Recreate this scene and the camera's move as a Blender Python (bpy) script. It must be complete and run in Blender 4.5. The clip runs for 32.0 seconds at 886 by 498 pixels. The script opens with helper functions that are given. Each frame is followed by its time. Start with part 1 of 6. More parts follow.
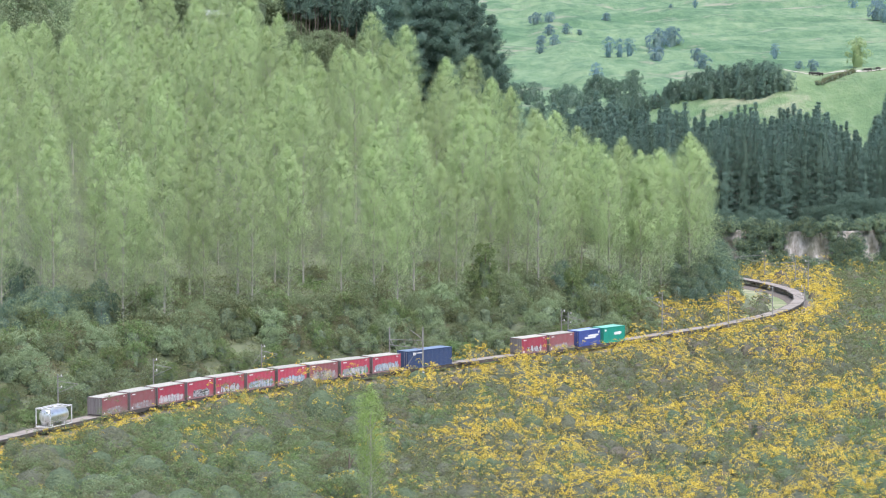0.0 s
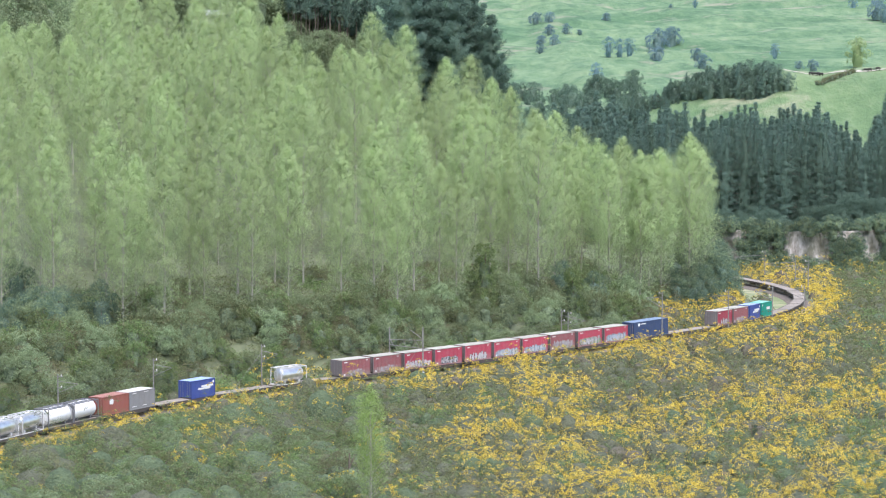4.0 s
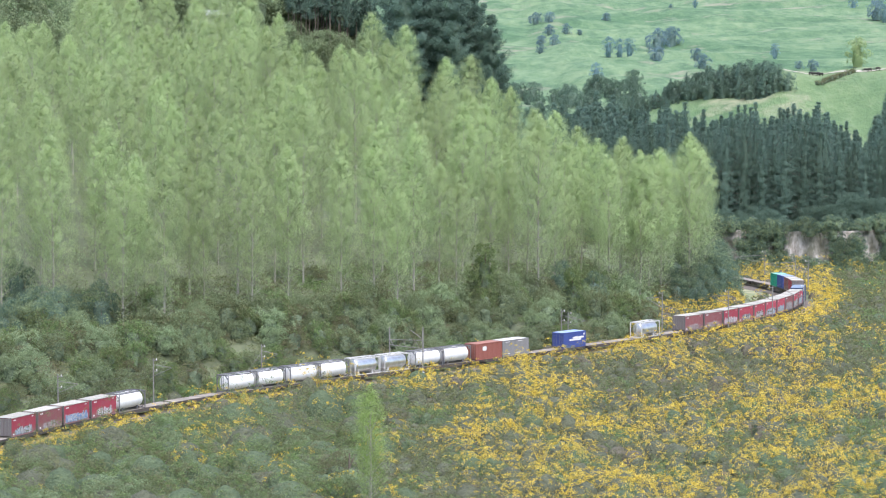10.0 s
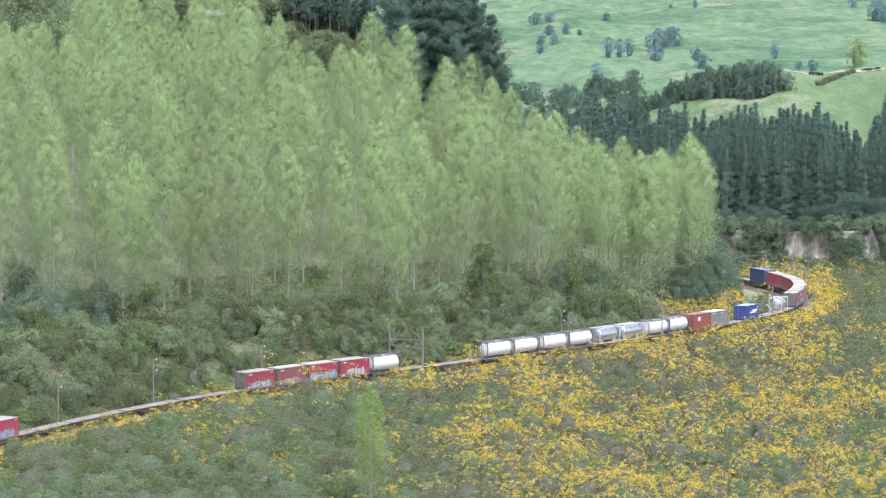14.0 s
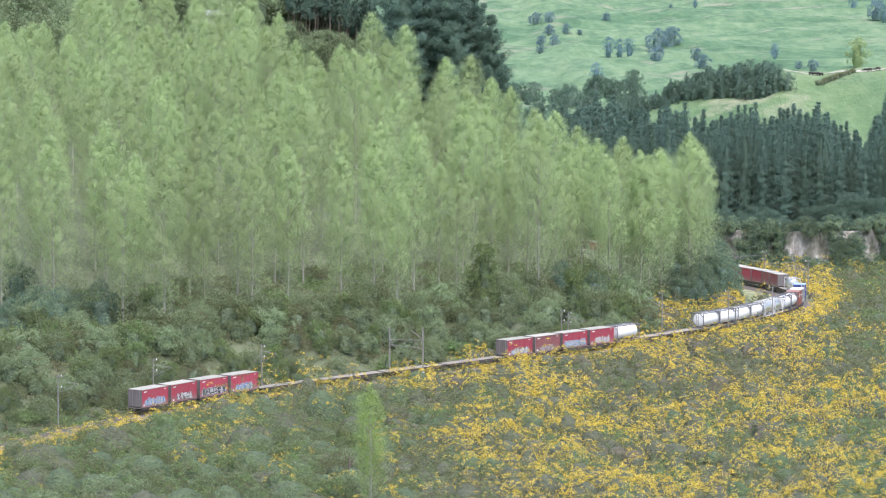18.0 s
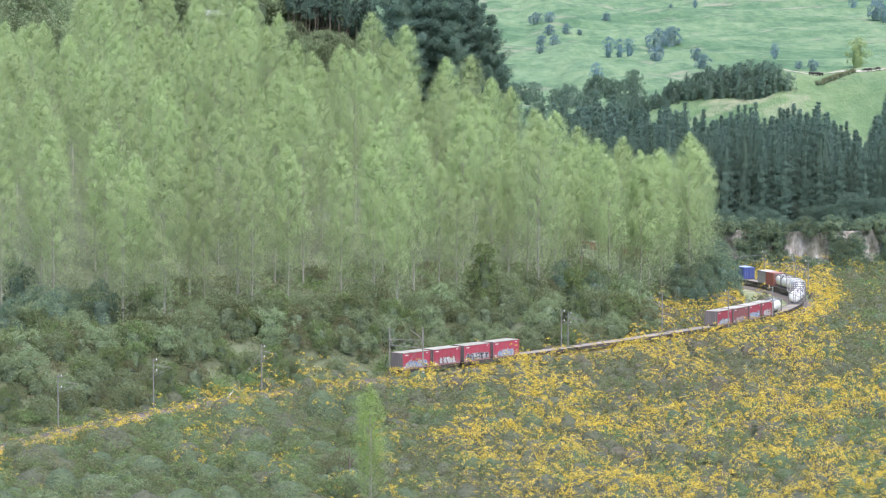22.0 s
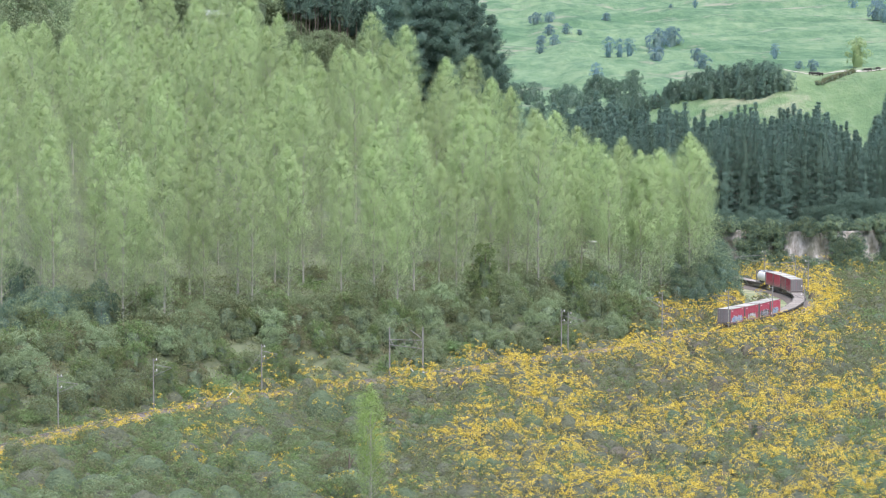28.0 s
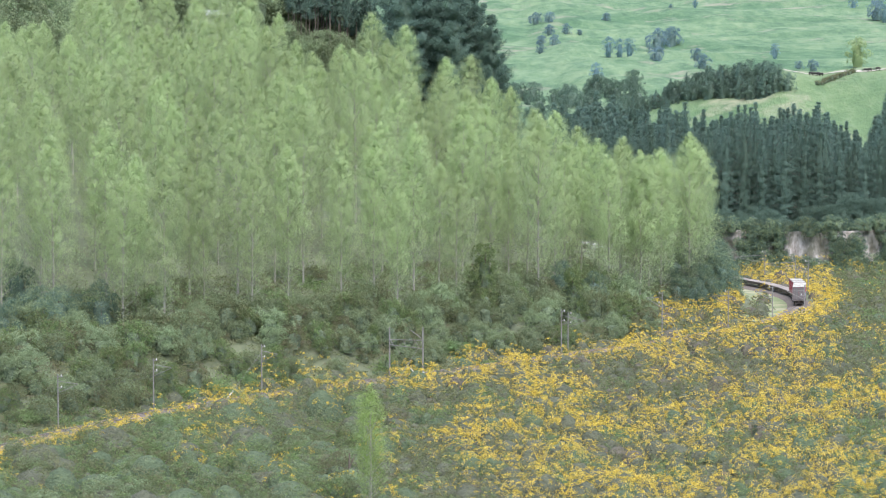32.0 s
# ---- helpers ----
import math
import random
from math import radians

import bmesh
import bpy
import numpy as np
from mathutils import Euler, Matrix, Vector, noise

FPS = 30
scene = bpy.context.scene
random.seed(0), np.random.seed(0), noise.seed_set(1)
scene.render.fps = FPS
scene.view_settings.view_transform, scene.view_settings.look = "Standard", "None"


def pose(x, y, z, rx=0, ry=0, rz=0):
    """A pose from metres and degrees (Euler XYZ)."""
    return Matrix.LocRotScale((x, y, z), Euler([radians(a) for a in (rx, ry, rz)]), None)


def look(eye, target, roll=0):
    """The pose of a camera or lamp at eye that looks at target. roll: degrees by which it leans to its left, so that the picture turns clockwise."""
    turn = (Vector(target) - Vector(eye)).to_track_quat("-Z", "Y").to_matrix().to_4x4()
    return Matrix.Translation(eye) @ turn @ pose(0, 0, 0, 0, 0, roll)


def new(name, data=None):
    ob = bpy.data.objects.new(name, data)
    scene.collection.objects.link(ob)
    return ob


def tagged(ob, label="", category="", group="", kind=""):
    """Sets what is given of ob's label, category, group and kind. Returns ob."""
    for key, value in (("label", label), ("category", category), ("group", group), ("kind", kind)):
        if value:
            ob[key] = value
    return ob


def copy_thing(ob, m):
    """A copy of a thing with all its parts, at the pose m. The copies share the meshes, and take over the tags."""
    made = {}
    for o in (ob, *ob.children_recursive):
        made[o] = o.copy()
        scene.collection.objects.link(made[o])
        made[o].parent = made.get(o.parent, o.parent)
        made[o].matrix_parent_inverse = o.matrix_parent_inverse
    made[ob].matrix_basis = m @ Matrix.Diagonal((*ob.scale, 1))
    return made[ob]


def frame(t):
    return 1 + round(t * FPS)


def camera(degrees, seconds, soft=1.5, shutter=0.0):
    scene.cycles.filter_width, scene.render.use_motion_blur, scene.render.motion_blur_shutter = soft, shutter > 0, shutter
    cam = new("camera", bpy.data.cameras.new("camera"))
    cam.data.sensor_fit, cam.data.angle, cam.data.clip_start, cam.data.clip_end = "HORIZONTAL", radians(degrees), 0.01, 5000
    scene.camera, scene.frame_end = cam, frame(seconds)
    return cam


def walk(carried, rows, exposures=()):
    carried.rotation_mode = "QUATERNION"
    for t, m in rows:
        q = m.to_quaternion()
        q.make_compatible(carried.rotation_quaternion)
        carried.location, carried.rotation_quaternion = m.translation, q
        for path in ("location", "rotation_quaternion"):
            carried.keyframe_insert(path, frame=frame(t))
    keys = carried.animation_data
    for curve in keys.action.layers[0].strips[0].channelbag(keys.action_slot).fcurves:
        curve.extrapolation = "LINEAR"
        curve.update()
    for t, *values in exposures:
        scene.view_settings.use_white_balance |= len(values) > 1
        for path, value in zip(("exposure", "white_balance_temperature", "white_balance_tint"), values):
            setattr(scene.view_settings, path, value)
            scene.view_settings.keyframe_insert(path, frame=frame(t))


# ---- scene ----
# Camera: stands still on the hillside across the valley, long lens
cam = camera(15.66, 32.0, soft=1.1)
EYE = pose(0, 0, 63.1, 90 - 5.02, 0, 0)
walk(cam, [(0.0, EYE), (32.0, EYE)], exposures=[(0.0, 0.92, 6250, 17), (32.0, 0.92, 6250, 17)])

# World: bright overcast sky, one weak wide sun
SUN_EL, SUN_AZ = 65.0, 165.0
world = bpy.data.worlds.new("sky")
world.use_nodes = True
scene.world = world
wn = world.node_tree
sky = wn.nodes.new("ShaderNodeTexSky")
sky.sky_type = "NISHITA"
sky.sun_disc = False
sky.sun_elevation = radians(SUN_EL)
sky.sun_rotation = radians(SUN_AZ)
sky.air_density = 1.2
sky.dust_density = 1.5
wn.nodes["Background"].inputs["Strength"].default_value = 0.13
wn.links.new(sky.outputs["Color"], wn.nodes["Background"].inputs["Color"])
sun = new("sun", bpy.data.lights.new("sun", "SUN"))
sun.data.energy = 2.8
sun.data.angle = radians(60)
sun.data.color = (1.0, 0.98, 0.96)
_a, _e = radians(SUN_AZ), radians(SUN_EL)
sun.matrix_world = look((0, 0, 300), (-math.sin(_a) * math.cos(_e), -math.cos(_a) * math.cos(_e), 300 - math.sin(_e)))


# ---- materials ----
def material(name, rough=0.8, metal=0.0):
    m = bpy.data.materials.new(name)
    m.use_nodes = True
    b = m.node_tree.nodes["Principled BSDF"]
    b.inputs["Roughness"].default_value = rough
    b.inputs["Metallic"].default_value = metal
    return m, m.node_tree, b


def ramp_node(nt, stops):
    r = nt.nodes.new("ShaderNodeValToRGB")
    e = r.color_ramp.elements
    e[0].position, e[1].position = stops[0][0], stops[-1][0]
    e[0].color, e[1].color = (*stops[0][1], 1), (*stops[-1][1], 1)
    for p, c in stops[1:-1]:
        e.new(p).color = (*c, 1)
    return r


def noise_node(nt, scale, detail=4.0, rough=0.6, space="Object"):
    tc = nt.nodes.new("ShaderNodeTexCoord")
    n = nt.nodes.new("ShaderNodeTexNoise")
    n.inputs["Scale"].default_value = scale
    n.inputs["Detail"].default_value = detail
    n.inputs["Roughness"].default_value = rough
    nt.links.new(tc.outputs[space], n.inputs["Vector"])
    return n


def mix_node(nt, kind, fac, a, b):
    m = nt.nodes.new("ShaderNodeMix")
    m.data_type = "RGBA"
    m.blend_type = kind
    for sock, v in ((m.inputs[0], fac), (m.inputs[6], a), (m.inputs[7], b)):
        if isinstance(v, bpy.types.NodeSocket):
            nt.links.new(v, sock)
        elif isinstance(v, (int, float)):
            sock.default_value = v
        else:
            sock.default_value = (*v, 1)
    return m.outputs[2]


def leaf_material(name, stops, through_part=0.35, tree_spread=0.35, gloss=0.0, hue=0.012, blue=1.2):
    """Foliage: each leaf clump its own tone, each plant a shift of its own."""
    m, nt, b = material(name, 0.7)
    geo = nt.nodes.new("ShaderNodeNewGeometry")
    info = nt.nodes.new("ShaderNodeObjectInfo")
    # the blue gain bakes haze into the leaf colours
    r = ramp_node(nt, [(p, (c[0], c[1], c[2] * blue * 1.1)) for p, c in stops])
    nt.links.new(geo.outputs["Random Per Island"], r.inputs["Fac"])
    hsv = nt.nodes.new("ShaderNodeHueSaturation")
    mr = nt.nodes.new("ShaderNodeMapRange")
    mr.inputs["To Min"].default_value = 1 - tree_spread
    mr.inputs["To Max"].default_value = 1 + tree_spread
    nt.links.new(info.outputs["Random"], mr.inputs["Value"])
    nt.links.new(mr.outputs["Result"], hsv.inputs["Value"])
    mh = nt.nodes.new("ShaderNodeMapRange")
    mh.inputs["To Min"].default_value = 0.5 - hue
    mh.inputs["To Max"].default_value = 0.5 + hue
    nt.links.new(info.outputs["Random"], mh.inputs["Value"])
    nt.links.new(mh.outputs["Result"], hsv.inputs["Hue"])
    nt.links.new(r.outputs["Color"], hsv.inputs["Color"])
    b.inputs["Specular IOR Level"].default_value = gloss * 5
    nt.links.new(hsv.outputs["Color"], b.inputs["Base Color"])
    tr = nt.nodes.new("ShaderNodeBsdfTranslucent")
    nt.links.new(hsv.outputs["Color"], tr.inputs["Color"])
    mx = nt.nodes.new("ShaderNodeMixShader")
    mx.inputs[0].default_value = through_part
    out = nt.nodes["Material Output"]
    nt.links.new(b.outputs[0], mx.inputs[1])
    nt.links.new(tr.outputs[0], mx.inputs[2])
    nt.links.new(mx.outputs[0], out.inputs["Surface"])
    return m


def rough_material(name, c1, c2, scale=3.0, rough=0.85, metal=0.0, bump=0.3, c3=None, scale2=0.25, spread=0.0):
    m, nt, b = material(name, rough, metal)
    n = noise_node(nt, scale)
    r = ramp_node(nt, [(0.3, c1), (0.7, c2)])
    nt.links.new(n.outputs["Fac"], r.inputs["Fac"])
    col = r.outputs["Color"]
    if c3:
        n2 = noise_node(nt, scale2, 5.0)
        r2 = ramp_node(nt, [(0.45, (0, 0, 0)), (0.62, (1, 1, 1))])
        nt.links.new(n2.outputs["Fac"], r2.inputs["Fac"])
        col = mix_node(nt, "MIX", r2.outputs["Color"], col, c3)
    if spread:
        info = nt.nodes.new("ShaderNodeObjectInfo")
        hsv = nt.nodes.new("ShaderNodeHueSaturation")
        mr = nt.nodes.new("ShaderNodeMapRange")
        mr.inputs["To Min"].default_value = 1 - spread
        mr.inputs["To Max"].default_value = 1 + spread
        nt.links.new(info.outputs["Random"], mr.inputs["Value"])
        nt.links.new(mr.outputs["Result"], hsv.inputs["Value"])
        nt.links.new(col, hsv.inputs["Color"])
        col = hsv.outputs["Color"]
    nt.links.new(col, b.inputs["Base Color"])
    if bump:
        bp = nt.nodes.new("ShaderNodeBump")
        bp.inputs["Strength"].default_value = bump
        bp.inputs["Distance"].default_value = 0.05
        nt.links.new(n.outputs["Fac"], bp.inputs["Height"])
        nt.links.new(bp.outputs["Normal"], b.inputs["Normal"])
    return m


M_POPLAR = leaf_material("poplar_leaf", [(0.0, (0.385, 0.49, 0.18)), (0.5, (0.425, 0.53, 0.198)), (1.0, (0.47, 0.57, 0.23))], 0.5, 0.13, hue=0.004)
# nearer tree, so less haze blue in its leaf colour
M_YOUNG = leaf_material("young_poplar_leaf", [(0.0, (0.27, 0.375, 0.11)), (0.5, (0.31, 0.42, 0.125)), (1.0, (0.36, 0.465, 0.15))], 0.45, 0.1, blue=1.0)
M_TWIG_SHADE = leaf_material("poplar_twig_shade", [(0.0, (0.19, 0.18, 0.14)), (0.6, (0.25, 0.24, 0.185)), (1.0, (0.34, 0.32, 0.255))], 0.2, 0.1, hue=0.004, blue=1.0)
M_PINE = leaf_material("pine_needles", [(0.0, (0.15, 0.235, 0.165)), (0.6, (0.168, 0.255, 0.178)), (1.0, (0.188, 0.275, 0.192))], 0.55, 0.1, blue=1.0)
M_DARK = leaf_material("native_bush_leaf", [(0.0, (0.195, 0.255, 0.12)), (0.6, (0.26, 0.325, 0.15)), (1.0, (0.34, 0.40, 0.19))], 0.4, 0.28, blue=1.08)
M_SCRUB = leaf_material("scrub_leaf", [(0.0, (0.135, 0.16, 0.072)), (0.45, (0.18, 0.205, 0.09)), (0.8, (0.225, 0.25, 0.115)), (1.0, (0.275, 0.275, 0.145))], 0.38, 0.15, blue=1.0)
M_DRY = leaf_material("dry_scrub_twigs", [(0.0, (0.155, 0.15, 0.1)), (0.6, (0.19, 0.18, 0.12)), (1.0, (0.24, 0.225, 0.145))], 0.3, 0.15, blue=0.8)
M_GORSE = leaf_material("gorse_flower", [(0.0, (0.47, 0.345, 0.06)), (0.35, (0.65, 0.475, 0.06)), (1.0, (0.82, 0.63, 0.1))], 0.25, 0.08)
M_FERN = leaf_material("fern_leaf", [(0.0, (0.135, 0.205, 0.085)), (0.6, (0.195, 0.27, 0.11)), (1.0, (0.275, 0.355, 0.15))], 0.4, 0.2, blue=0.9)
M_BRAMBLE = leaf_material("bramble_leaf", [(0.0, (0.19, 0.285, 0.12)), (0.6, (0.24, 0.345, 0.145)), (1.0, (0.3, 0.40, 0.18))], 0.4, 0.12, blue=0.95)
# far trees: aerial haze is painted into these leaf colours as blue
M_FARTREE = leaf_material("hazed_tree_leaf", [(0.0, (0.15, 0.235, 0.215)), (0.6, (0.17, 0.26, 0.235)), (1.0, (0.195, 0.285, 0.255))], 0.42, 0.15, blue=1.1)
M_PALETREE = leaf_material("pale_hazed_leaf", [(0.0, (0.2, 0.32, 0.245)), (0.6, (0.225, 0.35, 0.265)), (1.0, (0.25, 0.375, 0.28))], 0.45, 0.12)
M_BELT = leaf_material("belt_tree_leaf", [(0.0, (0.12, 0.185, 0.115)), (0.6, (0.145, 0.215, 0.135)), (1.0, (0.185, 0.255, 0.16))], 0.42, 0.22, blue=1.05)
M_BARK = rough_material("poplar_bark", (0.30, 0.28, 0.23), (0.52, 0.49, 0.42), 4.0, 0.9)
M_PINEBARK = rough_material("pine_bark", (0.10, 0.075, 0.055), (0.22, 0.18, 0.14), 4.0, 0.9)
M_SOIL = rough_material("scrub_soil", (0.10, 0.125, 0.065), (0.16, 0.175, 0.095), 1.3, 0.95, c3=(0.13, 0.15, 0.085), scale2=0.12)
M_GRASS = rough_material("verge_grass", (0.15, 0.2, 0.08), (0.22, 0.265, 0.12), 1.5, 0.95, c3=(0.33, 0.32, 0.2), scale2=0.2)
M_BALLAST = rough_material("ballast_stone", (0.11, 0.092, 0.075), (0.24, 0.205, 0.17), 9.0, 0.95, bump=1.0)
M_RAIL = rough_material("rail_steel", (0.22, 0.18, 0.15), (0.34, 0.29, 0.25), 6.0, 0.45, metal=0.6, bump=0.1)
M_SLEEPER = rough_material("concrete_sleeper", (0.17, 0.15, 0.125), (0.27, 0.24, 0.205), 5.0, 0.9)
M_CLIFF = rough_material("pumice_cliff", (0.20, 0.175, 0.14), (0.68, 0.63, 0.57), 0.8, 0.95, bump=1.0, c3=(0.17, 0.165, 0.12), scale2=0.3)
M_POLE = rough_material("weathered_mast_steel", (0.20, 0.19, 0.17), (0.36, 0.34, 0.31), 3.0, 0.7, metal=0.2)
M_WIRE = rough_material("copper_wire", (0.12, 0.12, 0.11), (0.2, 0.2, 0.19), 3.0, 0.5, metal=0.6, bump=0)
M_WHITEPOST = rough_material("white_painted_post", (0.62, 0.6, 0.56), (0.8, 0.78, 0.74), 3.0, 0.7)


def shaded_inner_material(name, dark, light, scale):
    """Inner foliage: mottled leaf tone with its shade painted in, and a deep, broken surface."""
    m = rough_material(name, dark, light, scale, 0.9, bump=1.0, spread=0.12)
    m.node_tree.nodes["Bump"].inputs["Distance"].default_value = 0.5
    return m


M_PINE_IN = shaded_inner_material("pine_inner_shade", (0.115, 0.175, 0.125), (0.155, 0.22, 0.155), 2.0)
M_SCRUB_IN = shaded_inner_material("scrub_inner_shade", (0.065, 0.075, 0.045), (0.13, 0.14, 0.085), 2.0)
M_FERN_IN = shaded_inner_material("fern_inner_shade", (0.06, 0.09, 0.045), (0.11, 0.15, 0.075), 2.0)
M_DRY_IN = shaded_inner_material("dry_inner_shade", (0.085, 0.08, 0.055), (0.15, 0.135, 0.095), 2.0)
M_FAR_IN = shaded_inner_material("hazed_inner_shade", (0.11, 0.175, 0.155), (0.15, 0.22, 0.19), 1.0)
M_BUSH_IN = shaded_inner_material("bush_inner_shade", (0.11, 0.15, 0.085), (0.19, 0.245, 0.14), 2.4)


def pasture_material(name, dark, mid, light, bare):
    """Grazed grass: sheep tracks, broad darker patches and dry banks."""
    m, nt, b = material(name, 0.95)
    big = noise_node(nt, 0.011, 6.0, 0.62)
    fine = noise_node(nt, 0.11, 7.0, 0.75)
    tc = fine.inputs['Vector'].links[0].from_socket
    mp = nt.nodes.new('ShaderNodeMapping')
    mp.inputs['Scale'].default_value = (1.0, 0.4, 1.0)
    nt.links.new(tc, mp.inputs['Vector'])
    nt.links.new(mp.outputs['Vector'], fine.inputs['Vector'])
    r = ramp_node(nt, [(0.36, dark), (0.5, mid), (0.62, light)])
    nt.links.new(fine.outputs["Fac"], r.inputs["Fac"])
    r2 = ramp_node(nt, [(0.38, (0.52, 0.68, 0.62)), (0.56, (1, 1, 1))])
    nt.links.new(big.outputs["Fac"], r2.inputs["Fac"])
    col = mix_node(nt, "MULTIPLY", 1.0, r.outputs["Color"], r2.outputs["Color"])
    n3 = noise_node(nt, 0.028, 7.0, 0.7)
    r3 = ramp_node(nt, [(0.56, (0, 0, 0)), (0.66, (0.8, 0.8, 0.8))])
    nt.links.new(n3.outputs["Fac"], r3.inputs["Fac"])
    col = mix_node(nt, "MIX", r3.outputs["Color"], col, bare)
    nt.links.new(col, b.inputs["Base Color"])
    bp = nt.nodes.new("ShaderNodeBump")
    bp.inputs["Strength"].default_value = 1.0
    bp.inputs["Distance"].default_value = 2.5
    nt.links.new(fine.outputs["Fac"], bp.inputs["Height"])
    nt.links.new(bp.outputs["Normal"], b.inputs["Normal"])
    return m


M_PASTURE = pasture_material("pasture_grass", (0.085, 0.165, 0.08), (0.145, 0.24, 0.115), (0.21, 0.295, 0.148), (0.30, 0.28, 0.2))
M_MEADOW = pasture_material("meadow_grass", (0.125, 0.195, 0.085), (0.165, 0.245, 0.105), (0.215, 0.28, 0.14), (0.31, 0.31, 0.2))
M_DIRT = rough_material("pale_farm_track", (0.36, 0.34, 0.25), (0.48, 0.45, 0.36), 0.5, 0.95)


# ---- mesh helpers ----
def mesh_np(name, V, F, mats, mat_index=None, smooth=False):
    """A mesh from arrays of points and of three- or four-cornered faces."""
    me = bpy.data.meshes.new(name)
    V = np.asarray(V, np.float32)
    F = np.asarray(F, np.int32)
    n, k = F.shape
    me.vertices.add(len(V))
    me.vertices.foreach_set("co", V.ravel())
    me.loops.add(n * k)
    me.loops.foreach_set("vertex_index", F.ravel())
    me.polygons.add(n)
    me.polygons.foreach_set("loop_start", np.arange(0, n * k, k, dtype=np.int32))
    for m in mats if isinstance(mats, (list, tuple)) else [mats]:
        me.materials.append(m)
    if mat_index is not None:
        me.polygons.foreach_set("material_index", np.asarray(mat_index, np.int32))
    if smooth:
        me.polygons.foreach_set("use_smooth", np.ones(n, bool))
    me.update(calc_edges=True)
    me.validate()
    return me


def child(name, me, parent, label="", m=None):
    ob = new(name, me)
    ob.parent = parent
    if m is not None:
        ob.matrix_basis = m
    if label:
        ob["label"] = label
    return ob


def part(name, bm, mat, parent, label="", m=None):
    """Links a bmesh as one mesh object under a thing or a part."""
    me = bpy.data.meshes.new(name)
    bm.to_mesh(me)
    bm.free()
    me.materials.append(mat)
    return child(name, me, parent, label, m)


def box(bm, x0, x1, y0, y1, z0, z1):
    vs = [bm.verts.new((x, y, z)) for z in (z0, z1) for x, y in ((x0, y0), (x1, y0), (x1, y1), (x0, y1))]
    for f in ((3, 2, 1, 0), (4, 5, 6, 7), (0, 1, 5, 4), (1, 2, 6, 5), (2, 3, 7, 6), (3, 0, 4, 7)):
        bm.faces.new([vs[i] for i in f])


def tube(bm, a, b, ra, rb=None, sides=8):
    a, b = Vector(a), Vector(b)
    rb = ra if rb is None else rb
    q = (b - a).to_track_quat("Z", "Y")
    rings = []
    for c, r in ((a, ra), (b, rb)):
        rings.append([bm.verts.new(c + q @ Vector((r * math.cos(2 * math.pi * i / sides), r * math.sin(2 * math.pi * i / sides), 0))) for i in range(sides)])
    for i in range(sides):
        j = (i + 1) % sides
        bm.faces.new((rings[0][i], rings[0][j], rings[1][j], rings[1][i]))
    bm.faces.new(rings[0][::-1])
    bm.faces.new(rings[1])


def quads(rng, C, size, stretch=1.0, along=None, face=None, loose=0.55):
    """One leaf clump a point: a small three-cornered blade. along: the way it points; face: the way its flat side looks."""
    n = len(C)
    a = rng.normal(size=(n, 3))
    if along is not None:
        a = along + 0.35 * a
    if face is not None:
        f = face / np.maximum(np.linalg.norm(face, axis=1), 1e-6)[:, None] + loose * rng.normal(size=(n, 3))
        f /= np.linalg.norm(f, axis=1)[:, None]
        a -= (a * f).sum(1)[:, None] * f
    a /= np.linalg.norm(a, axis=1)[:, None]
    if face is not None:
        b = np.cross(f, a)
    else:
        b = rng.normal(size=(n, 3))
        b -= (a * b).sum(1)[:, None] * a
        b /= np.linalg.norm(b, axis=1)[:, None]
    s = (np.asarray(size) * rng.uniform(0.65, 1.35, n))[:, None]
    a, b = a * s * stretch * 0.5, b * s * 0.5
    j = lambda: rng.uniform(0.55, 1.0, (n, 1))
    side = np.where(rng.uniform(size=(n, 1)) < 0.5, 1.0, -1.0)
    V = np.stack([C - a * j() - 0.4 * b * side, C + a * j() - 0.3 * b * side, C + 0.4 * a * (j() - 0.7) + b * side * j()], 1).reshape(-1, 3)
    return V, np.arange(3 * n).reshape(n, 3)


def core(rng, rings, sides=10, rough=0.16, centre=(0, 0)):
    """The dense inside of a crown: a lumpy closed column through rings of (height, radius)."""
    V, F = [], []
    ph = rng.uniform(0, 6.28, 3)
    for k, (z, r) in enumerate(rings):
        for i in range(sides):
            th = 2 * math.pi * (i + 0.5 * (k % 2)) / sides
            q = r * (1 + rough * math.sin(2 * th + ph[0] + 0.9 * k) + rough * math.sin(3 * th + ph[1] - 1.3 * k) + rng.normal() * rough * 0.5)
            V.append((centre[0] + q * math.cos(th), centre[1] + q * math.sin(th), z))
    for k in range(len(rings) - 1):
        for i in range(sides):
            a, b = k * sides + i, k * sides + (i + 1) % sides
            F += [(a, b, b + sides), (a, b + sides, a + sides)]
    return np.array(V), np.array(F)


def joined(parts):
    """Several (points, faces, material numbers) as one."""
    V, F, M, n = [], [], [], 0
    for v, f, m in parts:
        V.append(v)
        F.append(np.asarray(f) + n)
        M.append(np.full(len(f), m) if np.isscalar(m) else m)
        n += len(v)
    return np.vstack(V), np.vstack(F), np.concatenate(M)


def fbm(x, y, scale, seed=0, octaves=3):
    """Smooth rolling noise, -1 to 1, from sums of turned waves."""
    r = np.random.RandomState(seed)
    out, amp, tot = 0.0, 1.0, 0.0
    for o in range(octaves):
        acc = 0.0
        for k in range(5):
            th, ph = r.uniform(0, 2 * np.pi), r.uniform(0, 2 * np.pi)
            w = 2 * np.pi / scale * r.uniform(0.6, 1.4) * 2 ** o
            acc = acc + np.sin((x * np.cos(th) + y * np.sin(th)) * w + ph)
        out = out + amp * acc / 3.0
        tot += amp
        amp *= 0.5
    return out / tot


def smooth(x, a, b):
    t = np.clip((x - a) / (b - a), 0, 1)
    return t * t * (3 - 2 * t)


